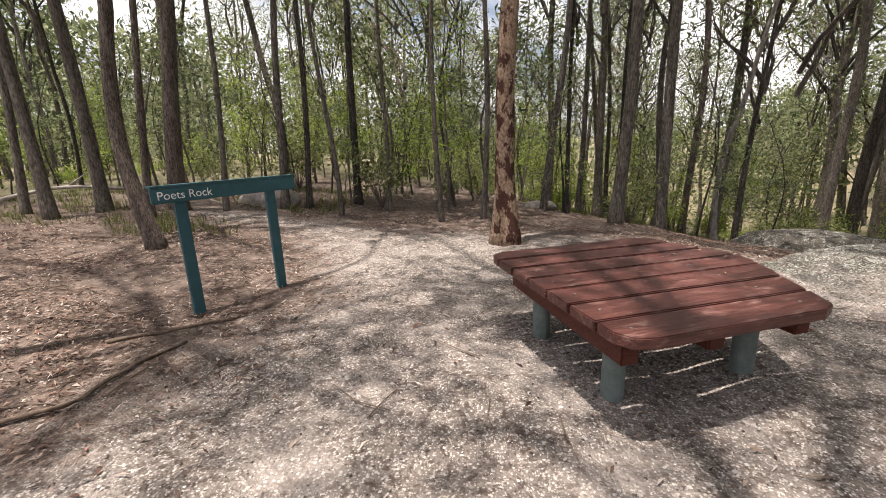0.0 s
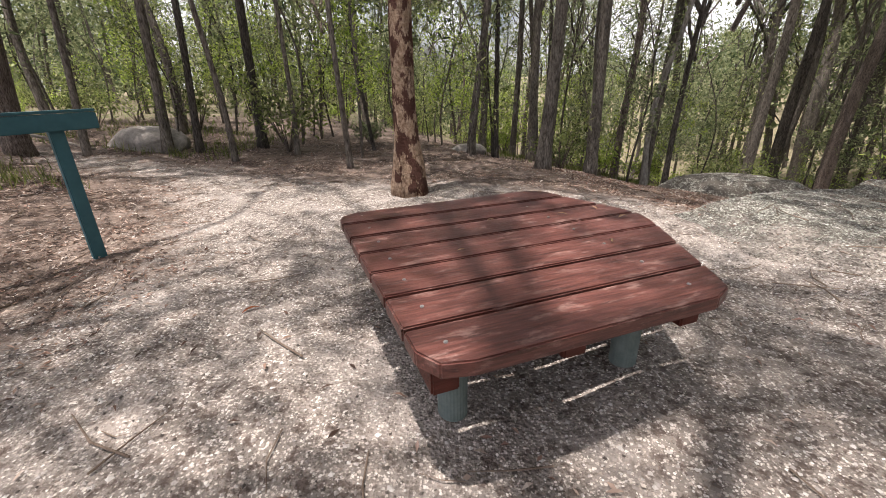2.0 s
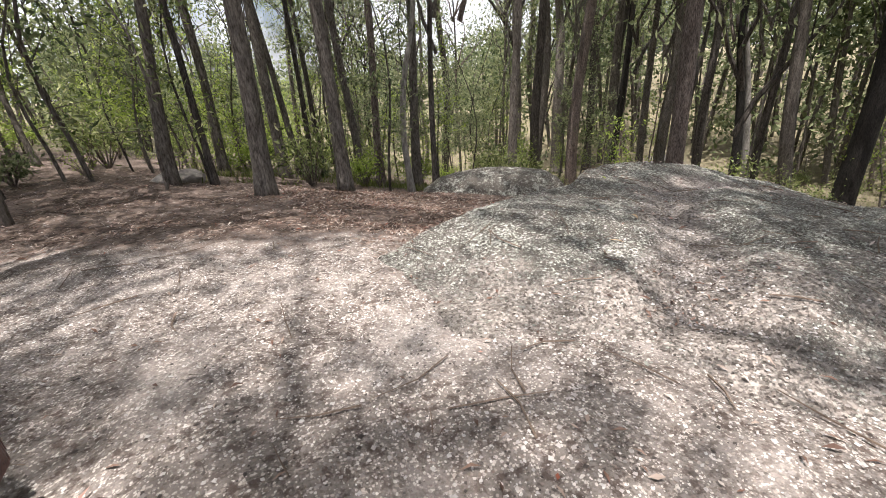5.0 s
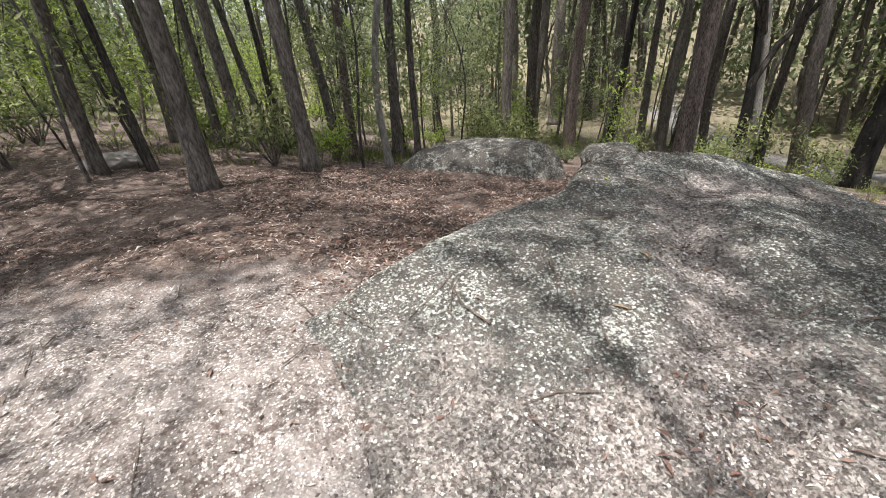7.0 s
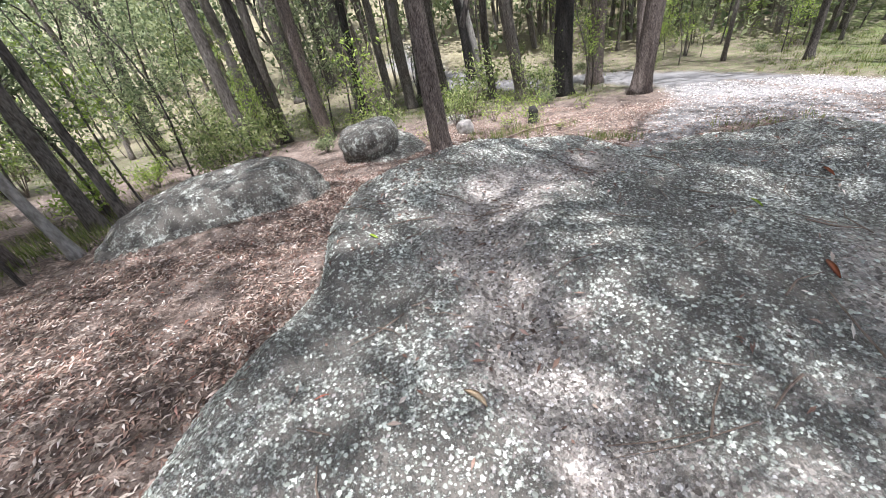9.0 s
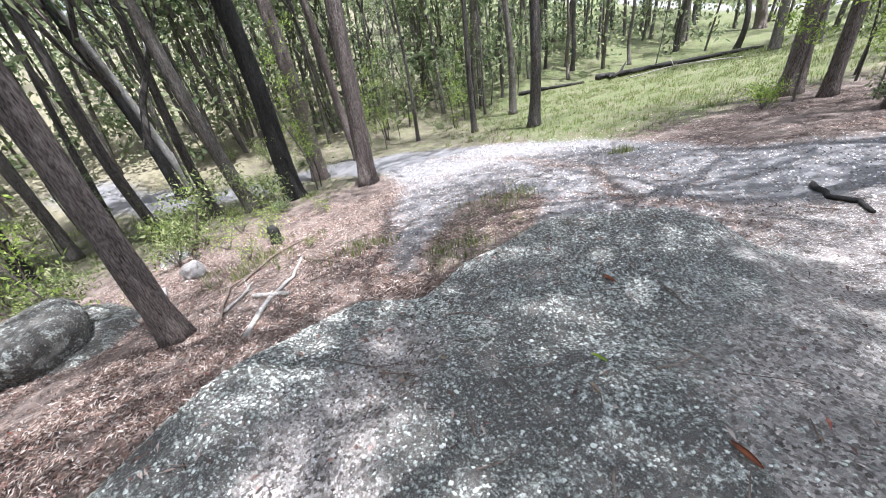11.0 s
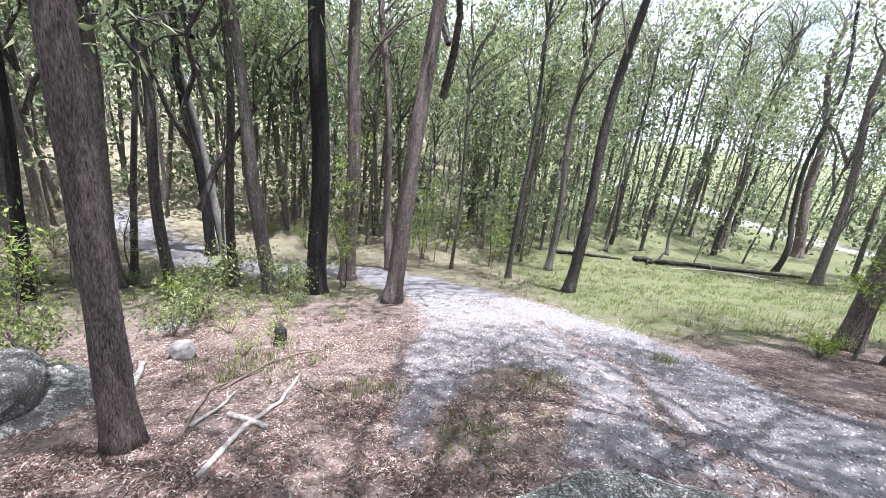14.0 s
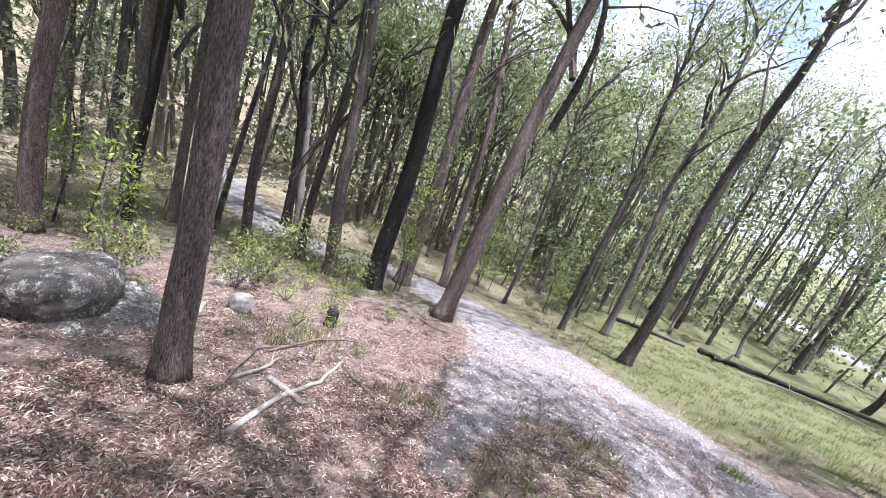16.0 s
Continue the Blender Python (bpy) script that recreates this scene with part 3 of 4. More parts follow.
tree(20.11, 15.27, 0.174, 0.00, -0.00, "grey")
tree(20.00, 14.15, 0.211, -0.01, 0.01, "grey")
tree(14.44, 13.52, 0.193, 0.02, -0.02, "brown")
tree(14.08, 15.06, 0.179, 0.0, 0.0, "dark")
tree(18.79, 15.81, 0.211, -0.01, 0.01, "grey")
tree(11.88, 13.46, 0.150, 0.01, 0.0, "grey")
tree(11.30, 7.50, 0.155, -0.01, 0.02, "brown")
tree(20.98, 14.88, 0.208, -0.01, 0.01, "brown")
tree(19.41, 11.99, 0.161, -0.04, 0.06, "dark")
tree(20.78, 10.80, 0.151, -0.01, 0.02, "dark")
tree(19.87, 9.26, 0.213, -0.05, 0.12, "grey")
tree(19.88, 7.87, 0.303, -0.00, 0.01, "burnt")
tree(22.54, 7.41, 0.291, -0.00, 0.01, "brown")
tree(24.99, 6.04, 0.200, -0.01, 0.10, "brown")
tree(18.64, 5.38, 0.244, 0.00, -0.06, "brown")
tree(24.03, 0.95, 0.120, 0.00, 0.01, "dark")
tree(26.96, -1.62, 0.170, 0.01, 0.02, "grey")
tree(21.49, -0.73, 0.196, -0.01, -0.02, "dark")
tree(22.28, 15.20, 0.124, 0.04, -0.06, "dark")
tree(18.28, 15.27, 0.167, 0.03, -0.03, "burnt")
tree(38.65, -25.04, 0.414, 0.09, 0.10, "brown")
tree(25.68, -14.00, 0.219, 0.04, 0.04, "grey")
tree(15.29, -4.39, 0.200, 0.00, 0.00, "brown")
tree(14.29, -4.21, 0.125, -0.01, -0.01, "brown")
tree(12.49, -3.32, 0.110, -0.01, -0.01, "brown")
tree(10.85, -2.08, 0.130, 0.08, 0.04, "brown")
tree(7.00, 10.14, 0.061, 0.14, 0.02, "pale", 8.0, 0.5)
tree(-2.15, 5.10, 0.085, -0.09, 0.06, "brown", 9.0, 0.5)

# unseen tall trees, added beside and behind the walk so their crowns shade it
tree(0.6, -2.6, 0.170, 0.06, 0.22, "grey", 12.0, 0.0, 6)
tree(1.0, -2.9, 0.150, 0.03, 0.28, "grey", 11.0, 0.0, 6)
tree(-3.2, 1.2, 0.150, 0.16, 0.08, "brown", 10.5, 0.0, 6)
tree(5.4, -0.8, 0.160, -0.05, 0.14, "grey", 11.0, 0.0, 6)
# the denser crowns stand in for cloud shade over the rock
tree(6.9, 0.9, 0.180, 0.02, 0.2, "brown", 11.5, 0.0, 7)
tree(7.9, 0.2, 0.170, 0.05, 0.3, "grey", 12.5, 0.0, 7)
tree(9.2, -1.6, 0.160, 0.08, 0.16, "brown", 12.0, 0.0, 7)

# saplings and shrubs
def sapling_set(seed, tall, per, leaf_len, material, bark):
    rng, gen = random.Random(seed), np.random.default_rng(seed)
    t = thing("sapling", 0, 0, 0, "slender eucalypt sapling with drooping green leaves", "sapling", "understorey saplings")
    pts = [(0.1 * i * math.sin(seed + i * 0.7) * tall / 6, 0.1 * i * math.cos(seed * 2 + i * 0.6) * tall / 6, tall * i / 7 - 0.05 * (i == 0)) for i in range(8)]
    part("stem", tube(pts, [0.012 * tall ** 0.6 * (1 - 0.85 * i / 7) + 0.003 for i in range(8)], 6), bark, t)
    twigs, cs = [], []
    for k in range(int(6 + tall * 3.5)):
        i = rng.randrange(2 if tall > 2 else 1, 8)
        c = Vector(pts[i]) + Vector((0, 0, rng.uniform(-0.3, 0.1)))
        a = rng.uniform(0, 6.3)
        ln = rng.uniform(0.25, 0.7) * (0.5 + tall / 6)
        e = c + Vector((math.cos(a) * ln, math.sin(a) * ln, rng.uniform(0.05, 0.5)))
        twigs.append(tube([tuple(c), tuple(e)], [0.007, 0.003], 4, cap=False))
        cs.append(tuple(e))
        cs.append(tuple((c + e) / 2))
    tagged(part("twig_spray", join(twigs), bark, t), kind="stuff")
    pts = np.array(cs)
    cen = np.repeat(pts, per, 0) + gen.normal(0, 0.13, (len(pts) * per, 3))
    co, fa = leaves(cen, gen.normal(0, 0.7, cen.shape) + np.array([0, 0, -0.2]), leaf_len, leaf_len * 0.33, gen)
    o = new("leaves", mesh_of("leaves", co, fa, material))
    o.parent = t
    return t


SAPLINGS = [sapling_set(1, 4.5, 16, 0.13, LEAF, BARKS["dark"]), sapling_set(2, 6.0, 16, 0.14, LEAF_BRIGHT, BARKS["grey"]), sapling_set(3, 3.2, 17, 0.12, LEAF_FAR, BARKS["grey"]),
            sapling_set(4, 7.0, 16, 0.15, LEAF_FAR, BARKS["dark"]), sapling_set(6, 1.5, 14, 0.1, LEAF_BRIGHT, BARKS["brown"]),
            sapling_set(7, 2.2, 5, 0.12, LEAF_BRIGHT, BARKS["brown"])]


def shrub_set(seed, wide, tall, per, leaf_len, material):
    rng, gen = random.Random(seed), np.random.default_rng(seed)
    t = thing("shrub", 0, 0, 0, "low leafy green woodland shrub", "shrub", "understorey shrubs")
    stems, cs = [], []
    for k in range(11):
        a, ln = 2.4 * k, rng.uniform(0.4, 1.0)
        e = Vector((math.cos(a) * wide * ln * 0.8, math.sin(a) * wide * ln * 0.8, tall * rng.uniform(0.45, 1.0)))
        stems.append(tube([(0, 0, -0.03), tuple(e * 0.5 + Vector((0, 0, 0.1 * tall))), tuple(e)], [0.011, 0.008, 0.003], 4, cap=False))
        cs += [tuple(e), tuple(e * 0.75), tuple(e * 0.5 + Vector((0, 0, 0.15 * tall)))]
    tagged(part("stem_spray", join(stems), BARKS["brown"], t), kind="stuff")
    pts = np.array(cs)
    cen = np.repeat(pts, per, 0) + gen.normal(0, 0.14 * wide, (len(pts) * per, 3))
    cen[:, 2] = np.maximum(cen[:, 2], 0.03)
    co, fa = leaves(cen, gen.normal(0, 0.7, cen.shape) + np.array([0, 0, 0.15]), leaf_len, leaf_len * 0.36, gen)
    o = new("leaves", mesh_of("leaves", co, fa, material))
    o.parent = t
    return t


SHRUBS = [shrub_set(41, 0.7, 0.8, 22, 0.09, LEAF_BRIGHT), shrub_set(42, 0.9, 1.3, 24, 0.1, LEAF), shrub_set(43, 0.5, 0.45, 20, 0.08, LEAF_FAR), shrub_set(44, 0.75, 0.8, 6, 0.075, LEAF_BRIGHT)]


def clear_of_walk(x, y, gap):
    """Whether a place is off the clearing, the rock, the tracks and the view down them."""
    if inside(x, y, CLEARING) > -gap or inside(x, y, ROCK_EDGE) > -gap or inside(x, y, [(4, 4), (4.8, 8.6), (8, 8.2), (11, 9), (11, 5)]) > -0.2:
        return False
    if math.hypot(x - 8.75, y - 9.55) < 2.3 or math.hypot(x - 11.9, y - 9.5) < 1.8:
        return False
    if min(near_line(x, y, TRACK), near_line(x, y, FAR_TRACK)) < 1.9:
        return False
    return inside(x, y, [(8.5, 4.5), (12, 8), (16.5, 7.5), (24, 2), (32, -3), (30, -14), (22, -13), (14, -3.5), (9, -4)]) < -0.3


UNDER_BOULDERS = [(9, 5), (9.5, 10.5), (12, 13), (18.5, 11.5), (19, 5)]
TO_FAR_TRACK = [(27, -5), (27, -20), (40, -44), (52, -34), (68, -19), (42, -3)]
fill = random.Random(21)
placed = [(q.location.x, q.location.y) for q in scene.objects if q.name.startswith("tree")]
count = 0
while count < 120:
    a, d = radians(fill.uniform(-85, 175)), 9 + 24 * fill.random() ** 0.8
    x, y = 5 + d * math.cos(a), 5 + d * math.sin(a)
    if not clear_of_walk(x, y, 1.2) or inside(x, y, UNDER_BOULDERS) > 0 or min(math.hypot(x - p, y - q) for p, q in placed) < 0.8:
        continue
    if inside(x, y, [(1.2, 0.0), (-9, 9), (-3, 9), (4, 8), (9, 12)]) > 0 and d < 7:
        continue
    if inside(x, y, TO_FAR_TRACK) > 0 and fill.random() < 0.4 or (20 < math.degrees(a) < 78 and d < 17 and fill.random() < 0.6):
        continue
    placed.append((x, y))
    tree(x, y, fill.choice((0.03, 0.04, 0.05, 0.06, 0.085)), fill.uniform(-0.1, 0.1), fill.uniform(-0.1, 0.1), fill.choice(("grey", "grey", "dark", "brown", "grey")), None, fill.uniform(-0.5, 0.5))
    count += 1
# tall trees on the far side of the grassy hollow
count = 0
while count < 26:
    x, y = fill.uniform(30, 56), fill.uniform(-34, 2)
    if inside(x, y, [(31, -3), (30, -17), (36, -32), (52, -26), (56, -8), (42, 2)]) < 0 or near_line(x, y, FAR_TRACK) < 2.6 or min(math.hypot(x - p, y - q) for p, q in placed) < 2.2:
        continue
    placed.append((x, y))
    tree(x, y, fill.uniform(0.09, 0.17), fill.uniform(-0.06, 0.06), fill.uniform(-0.06, 0.06), fill.choice(("grey", "dark", "brown")), fill.uniform(12.5, 17.0), fill.uniform(-0.8, 0.8))
    count += 1
SAPLING_RNG = random.Random(8)
first = {}


def put_sapling(k, x, y, s, turn):
    m = pose(x, y, height(x, y), 0, 0, turn) @ Matrix.Diagonal((s, s, s, 1))
    if k in first:
        copy_thing(SAPLINGS[k], m)
    else:
        first[k] = True
        SAPLINGS[k].matrix_basis = m


for k, x, y, s in ((1, 14.6, -3.8, 0.75), (1, 13.3, -4.0, 0.65), (5, 12.6, 9.75, 1.0), (5, 15.4, 12.6, 1.2), (5, 17.2, 9.9, 0.8)):
    put_sapling(k, x, y, s, 50 * x)
count = 0
while count < 300:
    a, d = radians(SAPLING_RNG.uniform(-90, 180)), 4.5 + 25 * SAPLING_RNG.random()
    x, y = 5 + d * math.cos(a), 5 + d * math.sin(a)
    if not clear_of_walk(x, y, 0.9) or (x < 0.5 and y < 6.8) or inside(x, y, UNDER_BOULDERS) > 0 or (x > 13 and y > 5 and SAPLING_RNG.random() < 0.5):
        continue
    k = SAPLING_RNG.randrange(5)
    s = SAPLING_RNG.uniform(0.7, 1.2)
    put_sapling(k, x, y, s, SAPLING_RNG.uniform(0, 360))
    count += 1


used = set()


def put_shrub(k, x, y, s, turn):
    m = pose(x, y, height(x, y), 0, 0, turn) @ Matrix.Diagonal((s, s, s, 1))
    if k in used:
        copy_thing(SHRUBS[k], m)
    else:
        used.add(k)
        SHRUBS[k].matrix_basis = m


# the shrubs that stand by the boulders, the stump and the spur
for k, x, y, s in ((1, 5.1, 10.1, 1.0), (0, 6.2, 10.6, 0.9), (3, 14.75, 7.2, 0.75), (3, 14.35, 6.95, 0.5), (3, 14.1, 7.5, 0.8), (3, 16.6, 9.4, 1.0), (3, 18.0, 10.6, 1.1), (3, 15.4, 8.4, 1.0), (3, 17.3, 8.0, 1.0), (3, 15.9, 7.6, 0.9), (3, 16.8, 8.6, 1.1),
                   (3, 16.4, 6.4, 0.8), (3, 13.2, 9.0, 0.7), (3, 19.0, 9.6, 0.9), (3, 13.6, 6.2, 0.35), (2, 12.6, -3.4, 0.9), (0, 14.7, -3.2, 0.8), (2, 11.6, -2.6, 0.7)):
    put_shrub(k, x, y, s, 70 * x)
shrub_rng = random.Random(31)
count = 0
while count < 150:
    a, d = radians(shrub_rng.uniform(-70, 175)), 6 + 22 * shrub_rng.random()
    x, y = 5 + d * math.cos(a), 5 + d * math.sin(a)
    if not clear_of_walk(x, y, 1.6) or (x < 0.5 and y < 7.5):
        continue
    put_shrub(shrub_rng.choice((0, 1, 1, 2, 3, 3)), x, y, shrub_rng.uniform(0.6, 1.3), shrub_rng.uniform(0, 360))
    count += 1


# far woods, beyond the trees one could count
def far_woods():
    gen, rng = np.random.default_rng(3), random.Random(3)
    trunks, cen = [], []
    n = 0
    while n < 720:
        a, d = radians(rng.uniform(-75, 165)), 27 + 55 * rng.random() ** 1.2
        x, y = 5 + d * math.cos(a), 5 + d * math.sin(a)
        if near_line(x, y, FAR_TRACK) < 2.2 or near_line(x, y, TRACK) < 2 or inside(x, y, [(22, 1), (32, -2), (34, -12), (30, -18), (20, -15)]) > -0.5:
            continue
        if inside(x, y, TO_FAR_TRACK) > 0 and rng.random() < 0.5:
            continue
        north = a > radians(48)
        if north and rng.random() < 0.45:
            continue
        z, h, r = float(land(x, y)), rng.uniform(4.5, 9.5) if north else rng.uniform(9, 17) * (1.25 if y < 0 and d > 45 else 1.0), rng.uniform(0.06, 0.17)
        lx, ly = rng.uniform(-0.12, 0.12), rng.uniform(-0.12, 0.12)
        wave = rng.uniform(0, 6.3)
        trunks.append(tube([(x + lx * h * s * (1 + s) + 0.25 * s * math.sin(wave + 7 * s), y + ly * h * s + 0.25 * s * math.cos(wave + 6 * s), z + h * s) for s in (-0.02, 0.2, 0.4, 0.6, 0.8, 1)],
                           [r, r * 0.85, r * 0.7, r * 0.55, r * 0.4, r * 0.15], 5, cap=False))
        for j in range(24 if not radians(12) < a < radians(80) or rng.random() < 0.6 else 17):
            s = 0.42 + 0.58 * rng.random() ** 0.8 if j < 17 else rng.uniform(0.02, 0.35)
            q = rng.uniform(0.2, 1.0) * (2.9 if j > 16 else 2.7 * (1.45 - s))
            b = rng.uniform(0, 6.3)
            cen.append((x + lx * h * s * (1 + s) + q * math.cos(b), y + ly * h * s + q * math.sin(b), z + h * s + 0.4))
        n += 1
    pts = np.array(cen)
    c = np.repeat(pts, 20, 0) + gen.normal(0, 1, (len(pts) * 20, 3)) * np.array([0.55, 0.55, 0.32])
    co, fa = leaves(c, gen.normal(0, 0.7, c.shape) + np.array([0, 0, -0.3]), 0.38, 0.19, gen)
    tagged(part("far_tree_trunks", join(trunks), BARKS["grey"]), "distant trunks of open eucalypt woodland", "trees", "", "stuff")
    tagged(new("far_foliage", mesh_of("far_foliage", co, fa, LEAF_FAR)), "distant grey-green eucalypt foliage on the hillside", "foliage", "", "stuff")


far_woods()


# ---- table ----
def prism(outline, z0, z1, bevel=0.008):
    bm = bmesh.new()
    f = bm.faces.new([bm.verts.new((x, y, z0)) for x, y in outline])
    if f.normal.z < 0:
        f.normal_flip()
    top = bmesh.ops.extrude_face_region(bm, geom=[f])
    bmesh.ops.translate(bm, vec=(0, 0, z1 - z0), verts=[v for v in top["geom"] if isinstance(v, bmesh.types.BMVert)])
    bmesh.ops.recalc_face_normals(bm, faces=bm.faces)
    bmesh.ops.bevel(bm, geom=bm.edges[:], offset=bevel, segments=2, affect="EDGES", clamp_overlap=True)
    return bm


def clip(poly, a, b, c, keep):
    """The part of an outline where keep * (a x + b y - c) is 0 or more."""
    out = []
    for p, q in zip(poly, poly[1:] + poly[:1]):
        dp, dq = keep * (a * p[0] + b * p[1] - c), keep * (a * q[0] + b * q[1] - c)
        if dp >= 0:
            out.append(p)
        if dp * dq < 0:
            s = dp / (dp - dq)
            out.append((p[0] + s * (q[0] - p[0]), p[1] + s * (q[1] - p[1])))
    return out


def box(x0, y0, z0, x1, y1, z1, bevel=0.006):
    return prism([(x0, y0), (x1, y0), (x1, y1), (x0, y1)], z0, z1, bevel)


def cylinder(x, y, z0, z1, r, sides=28, bevel=0.008):
    return prism([(x + r * math.cos(2 * math.pi * k / sides), y + r * math.sin(2 * math.pi * k / sides)) for k in range(sides)], z0, z1, bevel)


TABLE_TURN = 19.0   # the planks' heading
TABLE_EDGE = [(1.80, 3.44), (1.80, 3.50), (1.86, 3.57), (2.96, 3.98), (3.05, 3.95), (3.41, 3.52), (3.46, 3.42), (3.465, 3.30), (3.38, 2.66), (3.36, 2.54), (3.28, 2.47),
              (2.42, 2.17), (2.32, 2.16), (2.25, 2.22)]


def picnic_table():
    ox, oy = 2.65, 2.95
    t = thing("low_table", ox, oy, height(ox, oy), "low six-sided table of red-stained timber planks on round posts", "table", "", TABLE_TURN)
    ca, sa = math.cos(radians(TABLE_TURN)), math.sin(radians(TABLE_TURN))
    local = [((x - ox) * ca + (y - oy) * sa, -(x - ox) * sa + (y - oy) * ca) for x, y in TABLE_EDGE]
    base = -t.location.z
    lo, hi = min(p[1] for p in local), max(p[1] for p in local)
    n = 7
    w = (hi - lo) / n
    rng = random.Random(4)
    for k in range(n):
        a, b = lo + k * w + (0.009 if k else -0.1), lo + (k + 1) * w - (0.009 if k < n - 1 else -0.1)
        strip = clip(clip(local, 0, 1, a, 1), 0, 1, b, -1)
        dz = rng.uniform(-0.003, 0.003)
        part("plank", prism(strip, base + 0.455 + dz, base + 0.51 + dz, 0.006), PLANK, t)
    for x in (-0.53, -0.07, 0.44):
        part("beam", box(x - 0.045, -0.575, base + 0.345, x + 0.045, 0.56, base + 0.451), BEAM, t)
    for x in (-0.41, 0.42):
        for y in (-0.32, 0.45):
            part("post", cylinder(x, y, base - 0.15, base + 0.452, 0.058), POST, t)
    for k in range(n):
        for x in (-0.52, 0.42):
            y = lo + (k + 0.5) * w
            part("bolt", cylinder(x, y, base + 0.506, base + 0.513, 0.008, 10, 0.002), BOLT, t)
    return t


picnic_table()


# ---- sign ----
def lettering(text, size, material, parent, m):
    cu = bpy.data.curves.new("lettering", "FONT")
    cu.body, cu.size, cu.extrude = text, size, 0.001
    tmp = new("tmp", cu)
    me = bpy.data.meshes.new_from_object(tmp.evaluated_get(bpy.context.evaluated_depsgraph_get()))
    bpy.data.objects.remove(tmp)
    me.materials.clear()
    me.materials.append(material)
    ob = new("lettering", me)
    ob.parent, ob.matrix_basis = parent, m
    return ob


def name_sign():
    ax, ay, bx, by = -0.56, 3.52, -0.18, 4.17
    heading = math.degrees(math.atan2(by - ay, bx - ax))
    gap = math.hypot(bx - ax, by - ay)
    z = height(ax, ay)
    t = thing("name_sign", ax, ay, z, "teal painted timber sign on two posts lettered Poets Rock", "sign", "", heading)
    for x in (0.0, gap):
        part("post", box(x - 0.042, -0.02, -0.2, x + 0.042, 0.025, 1.0, 0.006), TEAL, t)
    part("board", box(-0.2, -0.05, 0.9, gap + 0.24, -0.022, 1.01, 0.006), TEAL, t)
    part("top_board", box(-0.2, -0.05, 1.012, gap + 0.24, 0.03, 1.03, 0.004), TEAL, t)
    lettering("Poets Rock", 0.085, WHITE, t, pose(-0.165, -0.0515, 0.928, 90, 0, 0))
    return t


name_sign()


# ---- litter, stones, grass ----
def bilinear(xs, ys, zz, x, y):
    i = np.clip(np.searchsorted(xs, x) - 1, 0, len(xs) - 2)
    j = np.clip(np.searchsorted(ys, y) - 1, 0, len(ys) - 2)
    u, v = np.clip((x - xs[i]) / (xs[i + 1] - xs[i]), 0, 1), np.clip((y - ys[j]) / (ys[j + 1] - ys[j]), 0, 1)
    return (zz[j, i] * (1 - u) + zz[j, i + 1] * u) * (1 - v) + (zz[j + 1, i] * (1 - u) + zz[j + 1, i + 1] * u) * v


def floor_at(x, y):
    z = bilinear(gx, gy, GZ, x, y)
    g = ROCK_GRID
    r = bilinear(g["x"], g["y"], g["z"], x, y)
    on = (x > g["x"][0]) & (x < g["x"][-1]) & (y > g["y"][0]) & (y < g["y"][-1])
    return np.where(on, np.maximum(z, r), z)


def scatter(gen, n, x0, x1, y0, y1, weight):
    x, y = gen.uniform(x0, x1, n * 3), gen.uniform(y0, y1, n * 3)
    keep = gen.random(n * 3) < weight(x, y)
    return x[keep][:n], y[keep][:n]


def clumped(x, y, scale=1.1):
    return np.array([0.5 + 0.9 * noise.noise(Vector((a * scale, b * scale, 9.0))) for a, b in zip(x, y)])


def fallen_leaves():
    gen = np.random.default_rng(17)

    def weight(x, y):
        li, gr, tr, _ = zones(x, y)
        on_rock = inside(x, y, ROCK_EDGE) > 0.1
        w = np.where(on_rock, 0.07 + 0.5 * np.exp(-(near_line(x, y, GULLY) / 0.25) ** 2), np.clip(0.95 * li - 0.06 - 0.5 * gr, 0.06, 1)) * (1 - 0.75 * tr)
        return w * np.clip(clumped(x, y), 0.05, 1)
    x, y = scatter(gen, 38000, -5, 15, -1, 11, weight)
    x2, y2 = scatter(gen, 40000, 9.0, 17, 0.5, 10, weight)
    x3, y3 = scatter(gen, 24000, 4.5, 11, 5.4, 9.5, weight)
    x5, y5 = scatter(gen, 12000, -5, 0.6, 0.5, 8, weight)
    x4, y4 = scatter(gen, 3500, 9, 20, -0.5, 4, lambda x, y: np.exp(-(near_line(x, y, TRACK_LITTER) / 0.2) ** 2))
    x6, y6 = scatter(gen, 9000, 9, 18, -5.5, 0.3, weight)
    x7, y7 = scatter(gen, 3000, 10.8, 17, 4.3, 5.6, lambda x, y: np.exp(-(near_line(x, y, SPUR_LITTER) / 0.22) ** 2))
    x, y = np.concatenate([x, x2, x3, x4, x5, x6, x7]), np.concatenate([y, y2, y3, y4, y5, y6, y7])
    n = len(x)
    a = gen.uniform(0, 2 * math.pi, n)
    d = np.stack([np.cos(a), np.sin(a), gen.uniform(-0.15, 0.3, n)], 1)
    side = np.stack([-np.sin(a), np.cos(a), gen.uniform(-0.6, 0.6, n)], 1)
    ln, wd = gen.uniform(0.018, 0.072, (n, 1)), gen.uniform(0.007, 0.018, (n, 1))
    c = np.stack([x, y, floor_at(x, y) + 0.008], 1)
    up = np.array([0, 0, 1.0]) * gen.uniform(0, 0.25, (n, 1)) * ln
    mid = c + d * ln * 0.5 + up
    co = np.stack([c, mid + side * wd / 2, c + d * ln, mid - side * wd / 2], 1).reshape(-1, 3)
    tagged(new("leaf_litter", mesh_of("leaf_litter", co, np.arange(4 * n).reshape(-1, 4), DRY)), "dry red-brown eucalypt leaves strewn over the ground", "leaf litter", "", "stuff")


